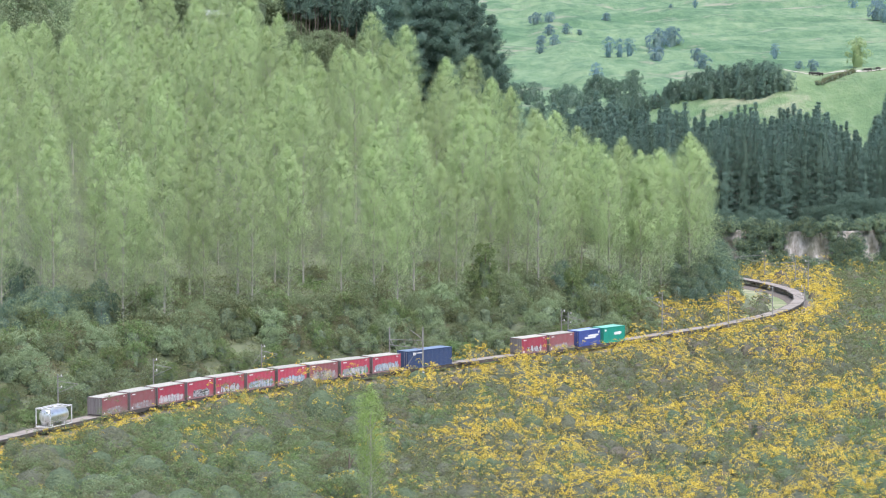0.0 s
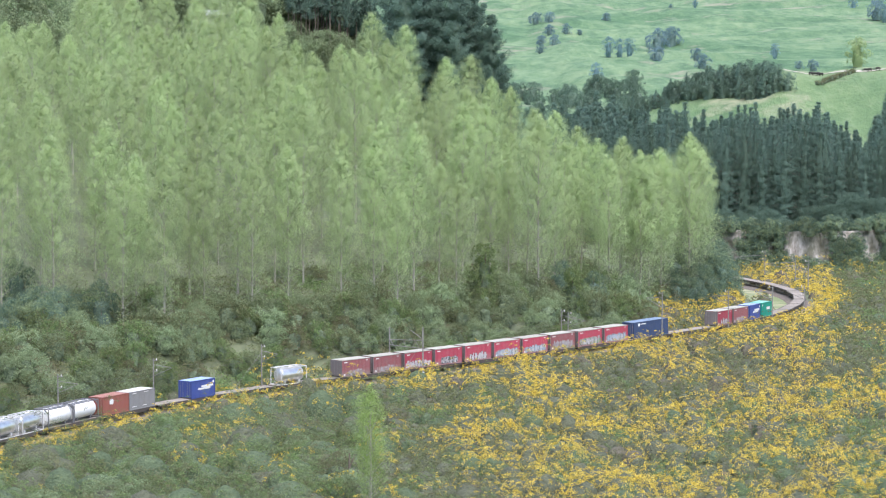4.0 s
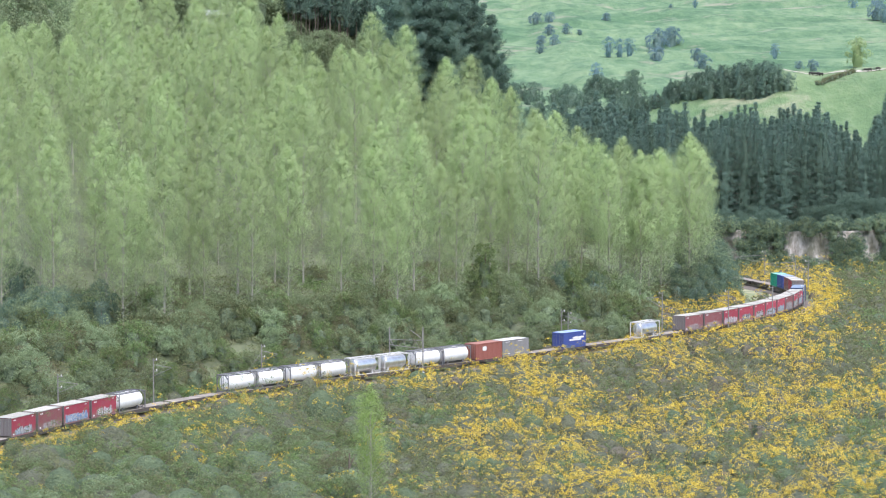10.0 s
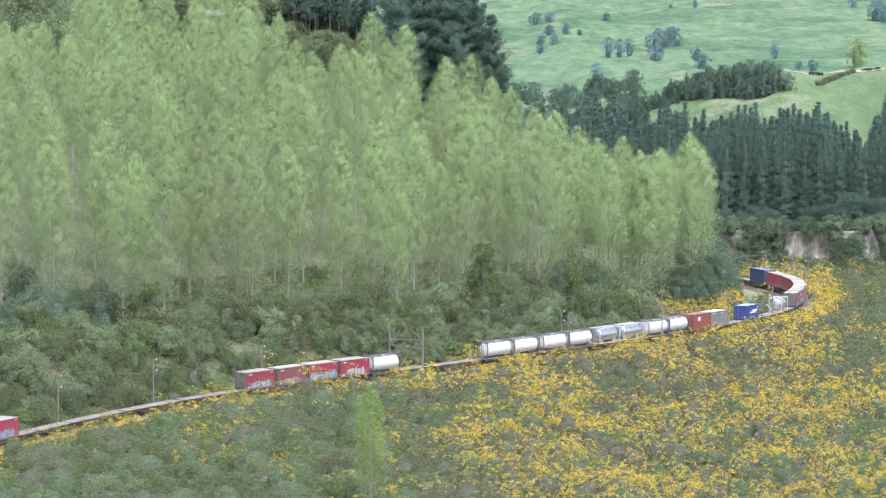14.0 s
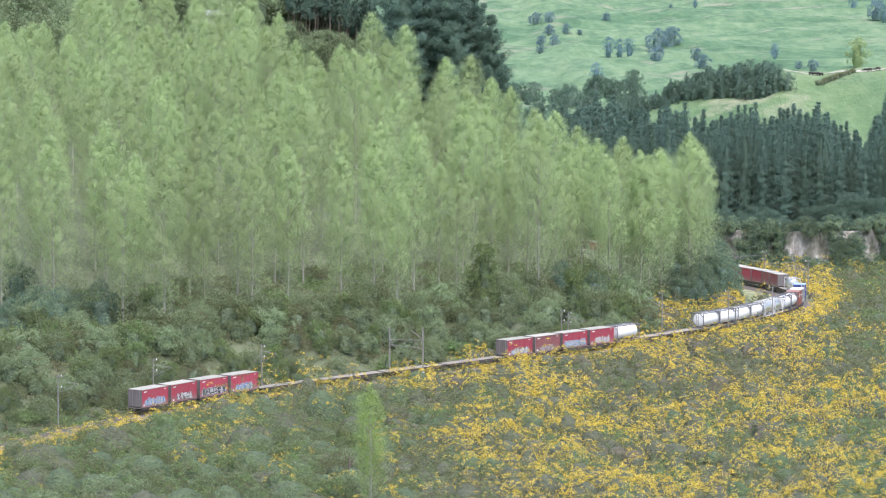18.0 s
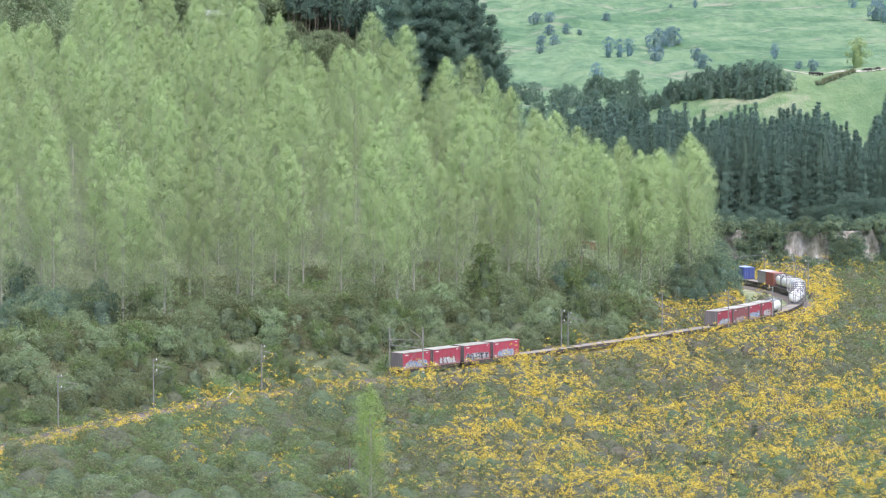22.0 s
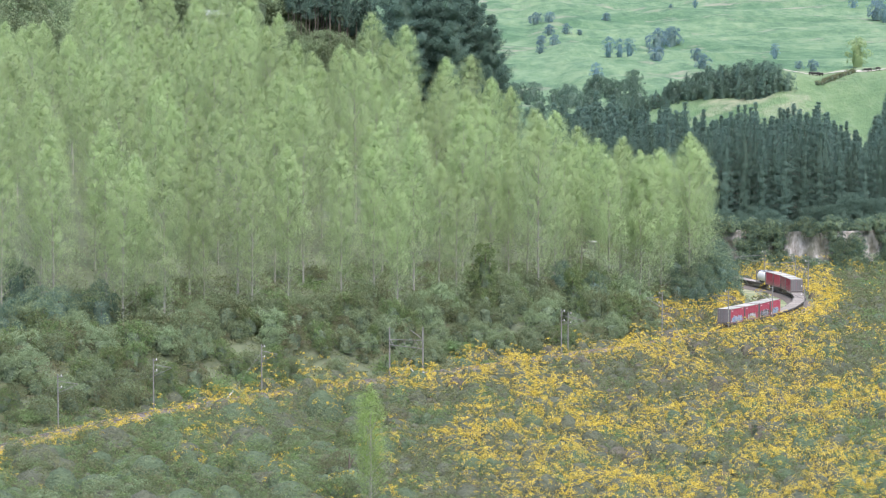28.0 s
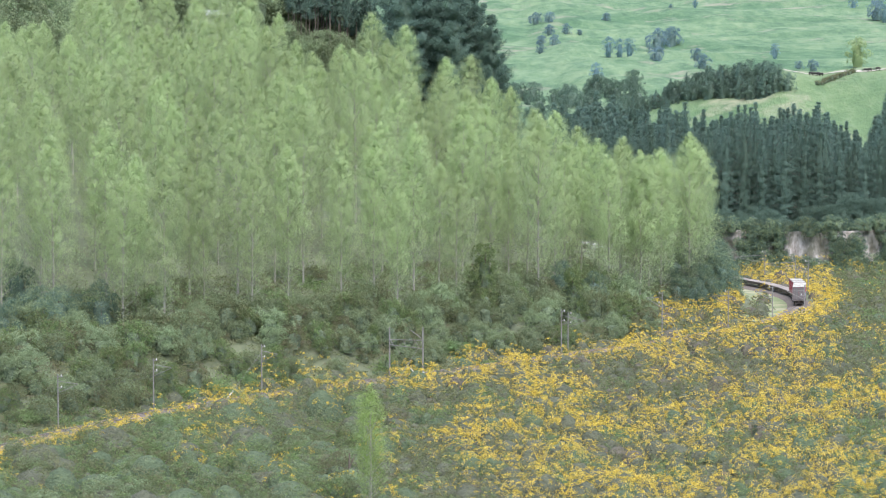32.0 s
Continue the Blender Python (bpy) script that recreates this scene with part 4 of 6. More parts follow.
def dark_trees():
    """Rounded native trees at the foot of the plantation and on the terrace edge."""
    rng = np.random.RandomState(8)
    kinds = [bush_meshes(110 + i, 11.0, 4.2, 9500, [M_DARK], 0.27, base=0.1) for i in range(3)]
    spots = [(46.5, 597, 0.6), (43.0, 593, 0.62), (49.8, 606, 0.75), (48.0, 601, 0.8), (41.5, 600, 0.65), (45.3, 606, 0.7), (37.5, 592, 0.6), (34, 583, 0.55), (46.0, 612, 1.0), (49.0, 619, 0.95), (51.5, 625, 0.9), (48, 615, 1.1), (54.0, 628, 0.9), (51, 630, 1.15), (44, 610, 1.1), (56.5, 640, 0.85), (53, 642, 1.1), (56, 655, 1.0), (46, 622, 1.2)]
    edge_kinds = [bush_meshes(113 + i, 11.0, 4.2, 9500, [M_BELT, M_BELT, M_DARK], 0.25, base=0.06, inside=M_PINE_IN) for i in range(2)]
    for i, (x, y, s) in enumerate(spots):
        plant("native_tree", edge_kinds[i % 2], x, y, s, "dense dark green native tree at the wood's edge", "tree", "wood-edge trees", rng.uniform(0, 360))
    for i, (x, y) in enumerate(((-64.7, 480.0), (-62.0, 487.0), (-58.3, 486.0), (-65.6, 493.0), (-56.1, 492.0), (-64.7, 472.0), (-59.5, 479.0), (-52.1, 489.0), (21.9, 549.0), (26.3, 560.0), (20.3, 559.0))):
        plant("native_tree", edge_kinds[i % 2], x, y, 0.55 + 0.09 * (i % 4), "dense dark green tree at the foot of the poplars", "tree", "wood-edge trees", 77 * i)
    for i in range(11):
        x, y = -93 + 17 * rng.uniform(), 640 + 60 * i / 11
        plant("native_tree", kinds[i % 3], x, y, rng.uniform(1.5, 2.1), "tall grey-green tree at the top of the hill", "tree", "hilltop trees", rng.uniform(0, 360), squash=1.15)
    for i in range(22):
        x, y = -44 + 26 * (i + rng.uniform()) / 22, 737 + rng.uniform(0, 4)
        plant("native_tree", kinds[i % 3], x, y, rng.uniform(1.2, 1.9), "dense grey-green tree behind the bare-stemmed pines", "tree", "hilltop trees", rng.uniform(0, 360), squash=1.1)
    for i in range(26):
        x, y = -98 + 56 * (i + rng.uniform()) / 26, 722 + rng.uniform(0, 8)
        plant("native_tree", kinds[i % 3], x, y, rng.uniform(1.5, 2.0), "tall grey-green tree at the top of the hill", "tree", "hilltop trees", rng.uniform(0, 360), squash=1.15)
    for i in range(14):
        x, y = -36 + 22 * (i + rng.uniform()) / 14, 712 + rng.uniform(0, 5)
        plant("native_tree", kinds[i % 3], x, y, rng.uniform(0.95, 1.25), "low dark green tree under the bare-stemmed pines", "tree", "hilltop trees", rng.uniform(0, 360))
    bluish = [bush_meshes(116 + i, 11.0, 4.2, 9500, [M_BELT, M_PINE], 0.25, base=0.1, inside=M_PINE_IN) for i in range(3)]
    for i in range(30):
        x = 62 + 52 * (i + rng.uniform()) / 30
        y = 770 + rng.uniform(0, 4)
        plant("native_tree", bluish[i % 3], x, y, rng.uniform(0.5, 0.8) + 0.35 * smooth(x, 84, 96), "dark green native tree on the cliff edge", "tree", "cliff-top trees", rng.uniform(0, 360), sink=0.5)
    low = [bush_meshes(120 + i, 3.4, 2.4, 2200, [M_BELT, M_DARK], 0.24) for i in range(2)]
    bare = ((66, 70.5), (80.5, 92.6), (94.6, 97.2), (98.8, 104.5))
    n = 0
    while n < 190:
        x = 58 + 58 * rng.uniform()
        z = rng.uniform(-9.5, 1.2)
        open_ = any(a < x < b for a, b in bare)
        if open_ and -8.3 + rng.uniform(-1.0, 1.6) < z < 0.6 and rng.uniform() < 0.95:
            continue
        y = 764 + 3.5 * float(fbm(np.array(x), np.array(0.0), 26, 5)) + (z + 9) * 0.28 - 1.4
        plant("cliff_bush", low[n % 2], x, y, rng.uniform(0.5, 1.15), "dark green bush growing on the cliff face", "bush", "cliff bushes", rng.uniform(0, 360), ("stem", "foliage"), z=z - 0.8)
        n += 1


dark_trees()


# ---- cliff ----
def cliff():
    """Pale pumice bank under the pine terrace, broken and overgrown."""
    xs = np.arange(46, 125, 0.45)
    zs = np.linspace(-10, 0.2, 26)
    X, Z = np.meshgrid(xs, zs)
    Y = 764 + 3.5 * fbm(X, X * 0, 26, 5) + (Z + 9) * 0.28 + 1.0 * fbm(X, Z * 1.2, 7, 15, 4) + 0.45 * np.abs(fbm(X, Z * 0.4, 2.4, 17, 2))
    Z = Z + 0.5 * fbm(X, Z, 5, 16) * (Z > -9)
    V = np.c_[X.ravel(), Y.ravel(), Z.ravel()]
    nx = len(xs)
    i = (np.arange(len(zs) - 1)[:, None] * nx + np.arange(nx - 1)[None]).ravel()
    ob = new("cliff", mesh_np("cliff", V, np.c_[i, i + 1, i + nx + 1, i + nx], M_CLIFF))
    tagged(ob, "pale broken pumice cliff below the pines", "cliff", kind="structure")


def streak(m):
    """Draws the grain of a material out downwards, as rain runs."""
    nt = m.node_tree
    for n in [n for n in nt.nodes if n.type == "TEX_NOISE"]:
        src = n.inputs["Vector"].links[0].from_socket
        mp = nt.nodes.new("ShaderNodeMapping")
        mp.inputs["Scale"].default_value = (1.0, 1.0, 0.4)
        nt.links.new(src, mp.inputs["Vector"])
        nt.links.new(mp.outputs["Vector"], n.inputs["Vector"])


streak(M_CLIFF)
cliff()


# ---- train ----
def paint(name, c, dirt=(0.13, 0.11, 0.09), amount=0.5, rough=0.55, spread=0.12, road_dust=0.0):
    m, nt, b = material(name, rough)
    n = noise_node(nt, 1.1, 6.0, 0.65)
    r = ramp_node(nt, [(0.45, (0, 0, 0)), (0.75, (amount,) * 3)])
    nt.links.new(n.outputs["Fac"], r.inputs["Fac"])
    fine = noise_node(nt, 14.0, 3.0)
    r2 = ramp_node(nt, [(0.3, tuple(v * 0.86 for v in c)), (0.7, tuple(min(1, v * 1.08) for v in c))])
    nt.links.new(fine.outputs["Fac"], r2.inputs["Fac"])
    col = mix_node(nt, "MIX", r.outputs["Color"], r2.outputs["Color"], dirt)
    if road_dust:      # brake dust and spray thrown up from the track
        tc = nt.nodes.new("ShaderNodeTexCoord")
        sep = nt.nodes.new("ShaderNodeSeparateXYZ")
        nt.links.new(tc.outputs["Object"], sep.inputs["Vector"])
        add = nt.nodes.new("ShaderNodeMath")
        add.operation = "MULTIPLY_ADD"
        add.inputs[1].default_value = 1.5
        nt.links.new(n.outputs["Fac"], add.inputs[0])
        nt.links.new(sep.outputs["Z"], add.inputs[2])
        r3 = ramp_node(nt, [(0.30, (road_dust,) * 3), (0.72, (0, 0, 0))])
        half = nt.nodes.new("ShaderNodeMath")
        half.operation = "MULTIPLY"
        half.inputs[1].default_value = 0.4
        nt.links.new(add.outputs[0], half.inputs[0])
        nt.links.new(half.outputs[0], r3.inputs["Fac"])
        col = mix_node(nt, "MIX", r3.outputs["Color"], col, (0.27, 0.225, 0.205))
    info = nt.nodes.new("ShaderNodeObjectInfo")
    hsv = nt.nodes.new("ShaderNodeHueSaturation")
    mr = nt.nodes.new("ShaderNodeMapRange")
    mr.inputs["To Min"].default_value = 1 - spread
    mr.inputs["To Max"].default_value = 1 + spread
    nt.links.new(info.outputs["Random"], mr.inputs["Value"])
    nt.links.new(mr.outputs["Result"], hsv.inputs["Value"])
    nt.links.new(col, hsv.inputs["Color"])
    nt.links.new(hsv.outputs["Color"], b.inputs["Base Color"])
    return m


M_RED = paint("red_paint", (0.43, 0.062, 0.095), (0.31, 0.13, 0.135), 0.5, spread=0.16, road_dust=0.7)
M_DULLRED = paint("faded_red_paint", (0.29, 0.10, 0.105), (0.24, 0.15, 0.14), 0.6, spread=0.1, road_dust=0.85)
M_CREAM = paint("cream_roof_paint", (0.43, 0.41, 0.35), (0.28, 0.26, 0.22), 0.65)
M_GREYDOOR = paint("grey_door_paint", (0.17, 0.15, 0.145), (0.11, 0.09, 0.085), 0.4)
M_NAVY = paint("navy_paint", (0.045, 0.075, 0.16), (0.09, 0.1, 0.13), 0.4)
M_NAVYROOF = paint("slate_roof_paint", (0.17, 0.23, 0.32), (0.22, 0.24, 0.26), 0.4)
M_BLUE = paint("blue_paint", (0.05, 0.08, 0.27), (0.08, 0.1, 0.2), 0.35)
M_BLUEROOF = paint("pale_blue_roof_paint", (0.30, 0.40, 0.62), (0.3, 0.33, 0.4), 0.4)
M_GREEN = paint("green_paint", (0.012, 0.30, 0.21), (0.04, 0.2, 0.15), 0.3)
M_GREENROOF = paint("pale_green_roof_paint", (0.22, 0.55, 0.43), (0.25, 0.4, 0.35), 0.4)
M_ORANGE = paint("orange_red_paint", (0.31, 0.105, 0.08), (0.25, 0.11, 0.09), 0.4)
M_ORANGEROOF = paint("pale_orange_roof_paint", (0.42, 0.2, 0.16), (0.36, 0.22, 0.18), 0.4)
M_GREY = paint("grey_paint", (0.26, 0.255, 0.25), (0.18, 0.17, 0.16), 0.4)
M_GREYROOF = paint("pale_grey_roof_paint", (0.6, 0.59, 0.55), (0.4, 0.38, 0.34), 0.4)
M_TANKWHITE = paint("white_tank_paint", (0.9, 0.89, 0.86), (0.62, 0.58, 0.52), 0.3, 0.6, 0.04)
M_FRAME = paint("dark_tank_frame_paint", (0.17, 0.17, 0.175), (0.1, 0.09, 0.08), 0.3)
M_PALEFRAME = paint("pale_tank_frame_paint", (0.66, 0.65, 0.62), (0.3, 0.27, 0.24), 0.4)
M_SILVER = rough_material("polished_tank_steel", (0.66, 0.66, 0.65), (0.86, 0.86, 0.85), 1.5, 0.28, metal=0.85, bump=0.05)
M_UNDER = paint("brown_underframe_dirt", (0.085, 0.07, 0.06), (0.12, 0.10, 0.08), 0.5, 0.85)
M_DECK = paint("dusty_deck_plate", (0.29, 0.255, 0.21), (0.18, 0.155, 0.13), 0.6, 0.85, 0.2)
M_WHITE = paint("white_marking", (0.8, 0.79, 0.76), (0.5, 0.48, 0.45), 0.2, 0.6, 0.05)


def spray_paint(name, c):
    m, nt, b = material(name, 0.6)
    n = noise_node(nt, 2.6, 4.0, 0.7)
    r = ramp_node(nt, [(0.3, tuple(v * 0.7 for v in c)), (0.55, c), (0.75, tuple(min(0.9, v * 1.2) for v in c))])
    nt.links.new(n.outputs["Fac"], r.inputs["Fac"])
    nt.links.new(r.outputs["Color"], b.inputs["Base Color"])
    return m


M_SPRAY = {k: spray_paint(k.replace(" ", "_") + "_spray_paint", c) for k, c in {
    "white": (0.55, 0.53, 0.52), "grey": (0.36, 0.34, 0.335), "pale blue": (0.36, 0.43, 0.50), "blue": (0.16, 0.27, 0.46), "teal": (0.15, 0.24, 0.28),
    "green": (0.09, 0.27, 0.13), "pink": (0.50, 0.30, 0.33), "dark": (0.07, 0.065, 0.07), "dusty": (0.33, 0.24, 0.23)}.items()}
# backing, letters, outline
STYLES = [("dusty", "grey", "grey"), ("grey", "pale blue", "teal"), ("pale blue", "blue", "white"), ("green", "grey", "grey"), (None, "dusty", "dusty"), (None, "white", "dark"), ("grey", "dark", "pale blue"), ("pink", "white", "pink")]
STYLE_WORDS = ["grey", "pale blue", "blue", "green and grey", "faded pink", "white", "dark grey", "pink and white"]


def corrugated(bm, x0, x1, y, z0, z1, depth, pitch, out):
    """Pressed side sheet: trapezoid ribs along x."""
    n = int((x1 - x0) / pitch)
    xs, ds = [], []
    for i in range(n):
        a = x0 + (x1 - x0) * i / n
        w = (x1 - x0) / n
        for f, q in ((0.0, 0), (0.35, 0), (0.5, 1), (0.85, 1)):
            xs.append(a + w * f)
            ds.append(q)
    xs.append(x1)
    ds.append(0)
    low = [bm.verts.new((x, y - out * depth * q, z0)) for x, q in zip(xs, ds)]
    top = [bm.verts.new((x, y - out * depth * q, z1)) for x, q in zip(xs, ds)]
    for i in range(len(xs) - 1):
        f = (low[i], low[i + 1], top[i + 1], top[i])
        bm.faces.new(f if out < 0 else f[::-1])


def container(body, roof, door, label, length=6.06, h=2.59, name="shipping_container"):
    """Box container, x forward, standing on z = 0, doors at the rear."""
    top = new(name)
    L, W = length / 2, 1.22
    for y, o in ((W - 0.03, 1), (-W + 0.03, -1)):
        bm = bmesh.new()
        corrugated(bm, -L + 0.1, L - 0.1, y, 0.14, h - 0.1, 0.035, 0.28, o)
        part("side_wall", bm, body, top)
    bm = bmesh.new()
    box(bm, L - 0.08, L - 0.03, -W + 0.1, W - 0.1, 0.14, h - 0.1)
    part("front_wall", bm, body, top)
    bm = bmesh.new()
    n = int(length / 0.55)
    w = (length - 0.16) / n
    prof = [(-L + 0.08, h - 0.06)]
    for i in range(n):
        a = -L + 0.08 + w * i
        prof += [(a + 0.01, h - 0.005), (a + w * 0.6, h - 0.005), (a + w * 0.64, h - 0.03), (a + w * 0.97, h - 0.03)]
    prof.append((L - 0.08, h - 0.06))
    edge = [[bm.verts.new((x, y, z)) for x, z in prof] for y in (-W + 0.06, W - 0.06)]
    for i in range(len(prof) - 1):
        bm.faces.new((edge[0][i], edge[0][i + 1], edge[1][i + 1], edge[1][i]))
    part("roof", bm, roof, top)
    bm = bmesh.new()
    box(bm, -L + 0.1, L - 0.1, -W + 0.1, W - 0.1, 0.02, 0.14)
    part("floor_frame", bm, M_UNDER, top)
    for y in (W, -W):
        s = -1 if y > 0 else 1
        bm = bmesh.new()
        box(bm, -L, L, *sorted((y, y + s * 0.07)), 0.02, 0.15)
        part("bottom_rail", bm, body, top)
        bm = bmesh.new()
        box(bm, -L, L, *sorted((y, y + s * 0.07)), h - 0.1, h - 0.015)
        part("top_rail", bm, body if roof is not M_CREAM else roof, top)
        for x in (-L, L):
            bm = bmesh.new()
            d = 0.11 if x < 0 else -0.11
            box(bm, *sorted((x - 0.004 * (1 if d > 0 else -1), x + d)), *sorted((y + 0.004 * (1 if y > 0 else -1), y + s * 0.13)), 0, h)
            part("corner_post", bm, door if x < 0 else body, top)
        bm = bmesh.new()
        box(bm, -L + 0.02, -L + 0.07, *sorted((y * 0.015, y - math.copysign(0.14, y))), 0.16, h - 0.12)
        dr = part("door", bm, door, top)
        for q in (0.33, 0.72):
            bm = bmesh.new()
            tube(bm, (-L - 0.005, y * q, 0.2), (-L - 0.005, y * q, h - 0.16), 0.02, sides=6)
            part("lock_rod", bm, M_POLE, dr)
    return tagged(top, label, "shipping container")


def patch(parent, name, x, z, w, h, mat, label="", seed=0, ragged=0.0, side=-1, out=0.012):
    """A painted patch on a side wall, a little proud of it."""
    rng = np.random.RandomState(seed)
    bm = bmesh.new()
    n = 22 if ragged else 2
    xs = np.linspace(x - w / 2, x + w / 2, n)
    env = np.sin(np.pi * np.linspace(0.04, 0.96, n)) ** 0.2 if ragged else np.ones(n)
    lo = z - env * (h / 2 - ragged * rng.uniform(-0.5, 0.5, n))
    hi = z + env * (h / 2 + ragged * rng.uniform(-1, 1, n))
    y = side * (1.22 - 0.03 + out)
    a = [bm.verts.new((q, y, b)) for q, b in zip(xs, lo)]
    b = [bm.verts.new((q, y, c)) for q, c in zip(xs, hi)]
    c = [bm.verts.new((q, y * 0.992, b_)) for q, b_ in zip(xs, lo)]
    d = [bm.verts.new((q, y * 0.992, c_)) for q, c_ in zip(xs, hi)]
    for i in range(n - 1):
        bm.faces.new((a[i], a[i + 1], b[i + 1], b[i]) if side < 0 else (a[i + 1], a[i], b[i], b[i + 1]))
        bm.faces.new((b[i], b[i + 1], d[i + 1], d[i]))
        bm.faces.new((c[i + 1], c[i], d[i], d[i + 1]))
        bm.faces.new((a[i + 1], a[i], c[i], c[i + 1]))
    return part(name, bm, mat, parent, label)


def scrawl(parent, x0, x1, z0, z1, style, seed):
    """Sprayed lettering past reading: fat leaning strokes over a ragged backing."""
    rng = np.random.RandomState(seed)
    back, face, edge = STYLES[style]
    word = STYLE_WORDS[style]
    if back:
        patch(parent, "graffiti", (x0 + x1) / 2, (z0 + z1) / 2 - 0.04, x1 - x0 + 0.3, z1 - z0, M_SPRAY[back], word + " sprayed backing", seed, 0.14)
    n = max(3, int((x1 - x0) / 0.62))
    w = (x1 - x0) / n
    for k in range(n):
        cx = x0 + w * (k + 0.5) + rng.normal() * 0.04
        lo, hi = z0 + rng.uniform(0, 0.12), z1 + rng.uniform(-0.2, 0.12)
        for layer, (grow, mat, out) in enumerate(((0.05, M_SPRAY[edge], 0.019), (0.0, M_SPRAY[face], 0.026))):
            r = np.random.RandomState(seed * 50 + k)
            bm = bmesh.new()
            for stroke in range(r.randint(2, 4)):
                if stroke < 2:
                    a = Vector((cx + w * r.uniform(-0.38, 0.38), 0, lo))
                    b = Vector((cx + w * r.uniform(-0.38, 0.38), 0, hi))
                else:
                    q = lo + (hi - lo) * r.uniform(0.2, 0.85)
                    a, b = Vector((cx - w * 0.45, 0, q)), Vector((cx + w * 0.45, 0, q + r.uniform(-0.2, 0.2)))
                fat = r.uniform(0.07, 0.12) + grow
                d = (b - a).normalized()
                side = Vector((-d.z, 0, d.x))
                pts = [a - side * fat, a - d * fat, a + side * fat, b + side * fat * 0.8, b + d * fat, b - side * fat * 0.8]
                y = -(1.22 - 0.03 + out + 0.001 * stroke)
                vs = [bm.verts.new((p.x, y, min(2.4, max(0.16, p.z)))) for p in pts]
                bm.faces.new(vs)
                vb = [bm.verts.new((v.co.x, -1.185, v.co.z)) for v in vs]
                for i in range(6):
                    bm.faces.new((vs[i], vs[i - 1], vb[i - 1], vb[i]))
            part("graffiti", bm, mat, parent, word + " spray-painted stroke")


def vessel(bm, x0, x1, r, z, sides=28):
    """Round tank with dished ends along x."""
    prof = []
    for k in range(6):
        a = math.pi / 2 * k / 5
        prof.append((x0 + 0.42 * (1 - math.cos(a)), r * math.sin(a) if k else 0.02))
    prof += [(x1 - 0.42 * (1 - math.cos(math.pi / 2 * k / 5)), r * math.sin(math.pi / 2 * k / 5) if k else 0.02) for k in range(5, -1, -1)]
    rings = [[bm.verts.new((x, q * math.cos(2 * math.pi * i / sides), z + q * math.sin(2 * math.pi * i / sides))) for i in range(sides)] for x, q in prof]
    for a, b in zip(rings, rings[1:]):
        for i in range(sides):
            j = (i + 1) % sides
            f = bm.faces.new((a[i], a[j], b[j], b[i]))
            f.smooth = True
    bm.faces.new(rings[0])
    bm.faces.new(rings[-1][::-1])


def tank_container(shell, frame_mat, label, octagon=True, r=1.13, full=False, half=3.03):
    top = new("tank_container")
    L, W, h = half, 1.2, 2.55
    bm = bmesh.new()
    vessel(bm, -L + 0.22, L - 0.22, r, 1.36)
    part("tank_shell", bm, shell, top)
    for x in (-L + 0.06, L - 0.06):
        bm = bmesh.new()
        q = 0.06
        for y in (-W, W):
            box(bm, x - q, x + q, *sorted((y, y - math.copysign(0.12, y))), 0, h)
        for z in (0.06, h - 0.06):
            box(bm, x - q + 0.003, x + q - 0.003, -W + 0.12, W - 0.12, z - q, z + q)
        if octagon:
            for y in (-W + 0.1, W - 0.1):
                for z0, z1 in ((0.6, 0.08), (h - 0.6, h - 0.08)):
                    tube(bm, (x, y, z0), (x, y * 0.45, z1), 0.075, sides=6)
        part("end_frame", bm, frame_mat, top)
    for y in (-0.42, 0.42):
        bm = bmesh.new()
        box(bm, -L + 0.1, L - 0.1, y - 0.1, y + 0.1, h - 0.05, h)
        part("walkway", bm, M_FRAME if not full else M_PALEFRAME, top)
    if full or octagon:
        for y in (-W + 0.05, W - 0.05):
            for z in ((0.07, h - 0.06) if full else (h - 0.05,)):
                bm = bmesh.new()
                box(bm, -L + 0.12, L - 0.12, y - 0.045, y + 0.045, z - 0.05, z + 0.05)
                part("side_rail", bm, frame_mat, top)
    for x in (-0.55 * half, 0.55 * half):
        bm = bmesh.new()
        box(bm, x - 0.14, x + 0.14, -0.75, 0.75, 0.05, 0.62)
        part("saddle", bm, frame_mat, top)
    bm = bmesh.new()
    tube(bm, (0.3, 0, 2.4), (0.3, 0, 2.56), 0.26, sides=12)
    part("manhole", bm, M_PALEFRAME, top)
    bm = bmesh.new()
    for y in (-0.2, 0.2):
        box(bm, -L - 0.03, -L + 0.01, y - 0.025, y + 0.025, 0.15, h - 0.1)
    for z in np.arange(0.35, 2.3, 0.3):
        box(bm, -L - 0.025, -L, -0.2, 0.2, z, z + 0.03)
    part("ladder", bm, frame_mat, top)
    return tagged(top, label, "tank container")


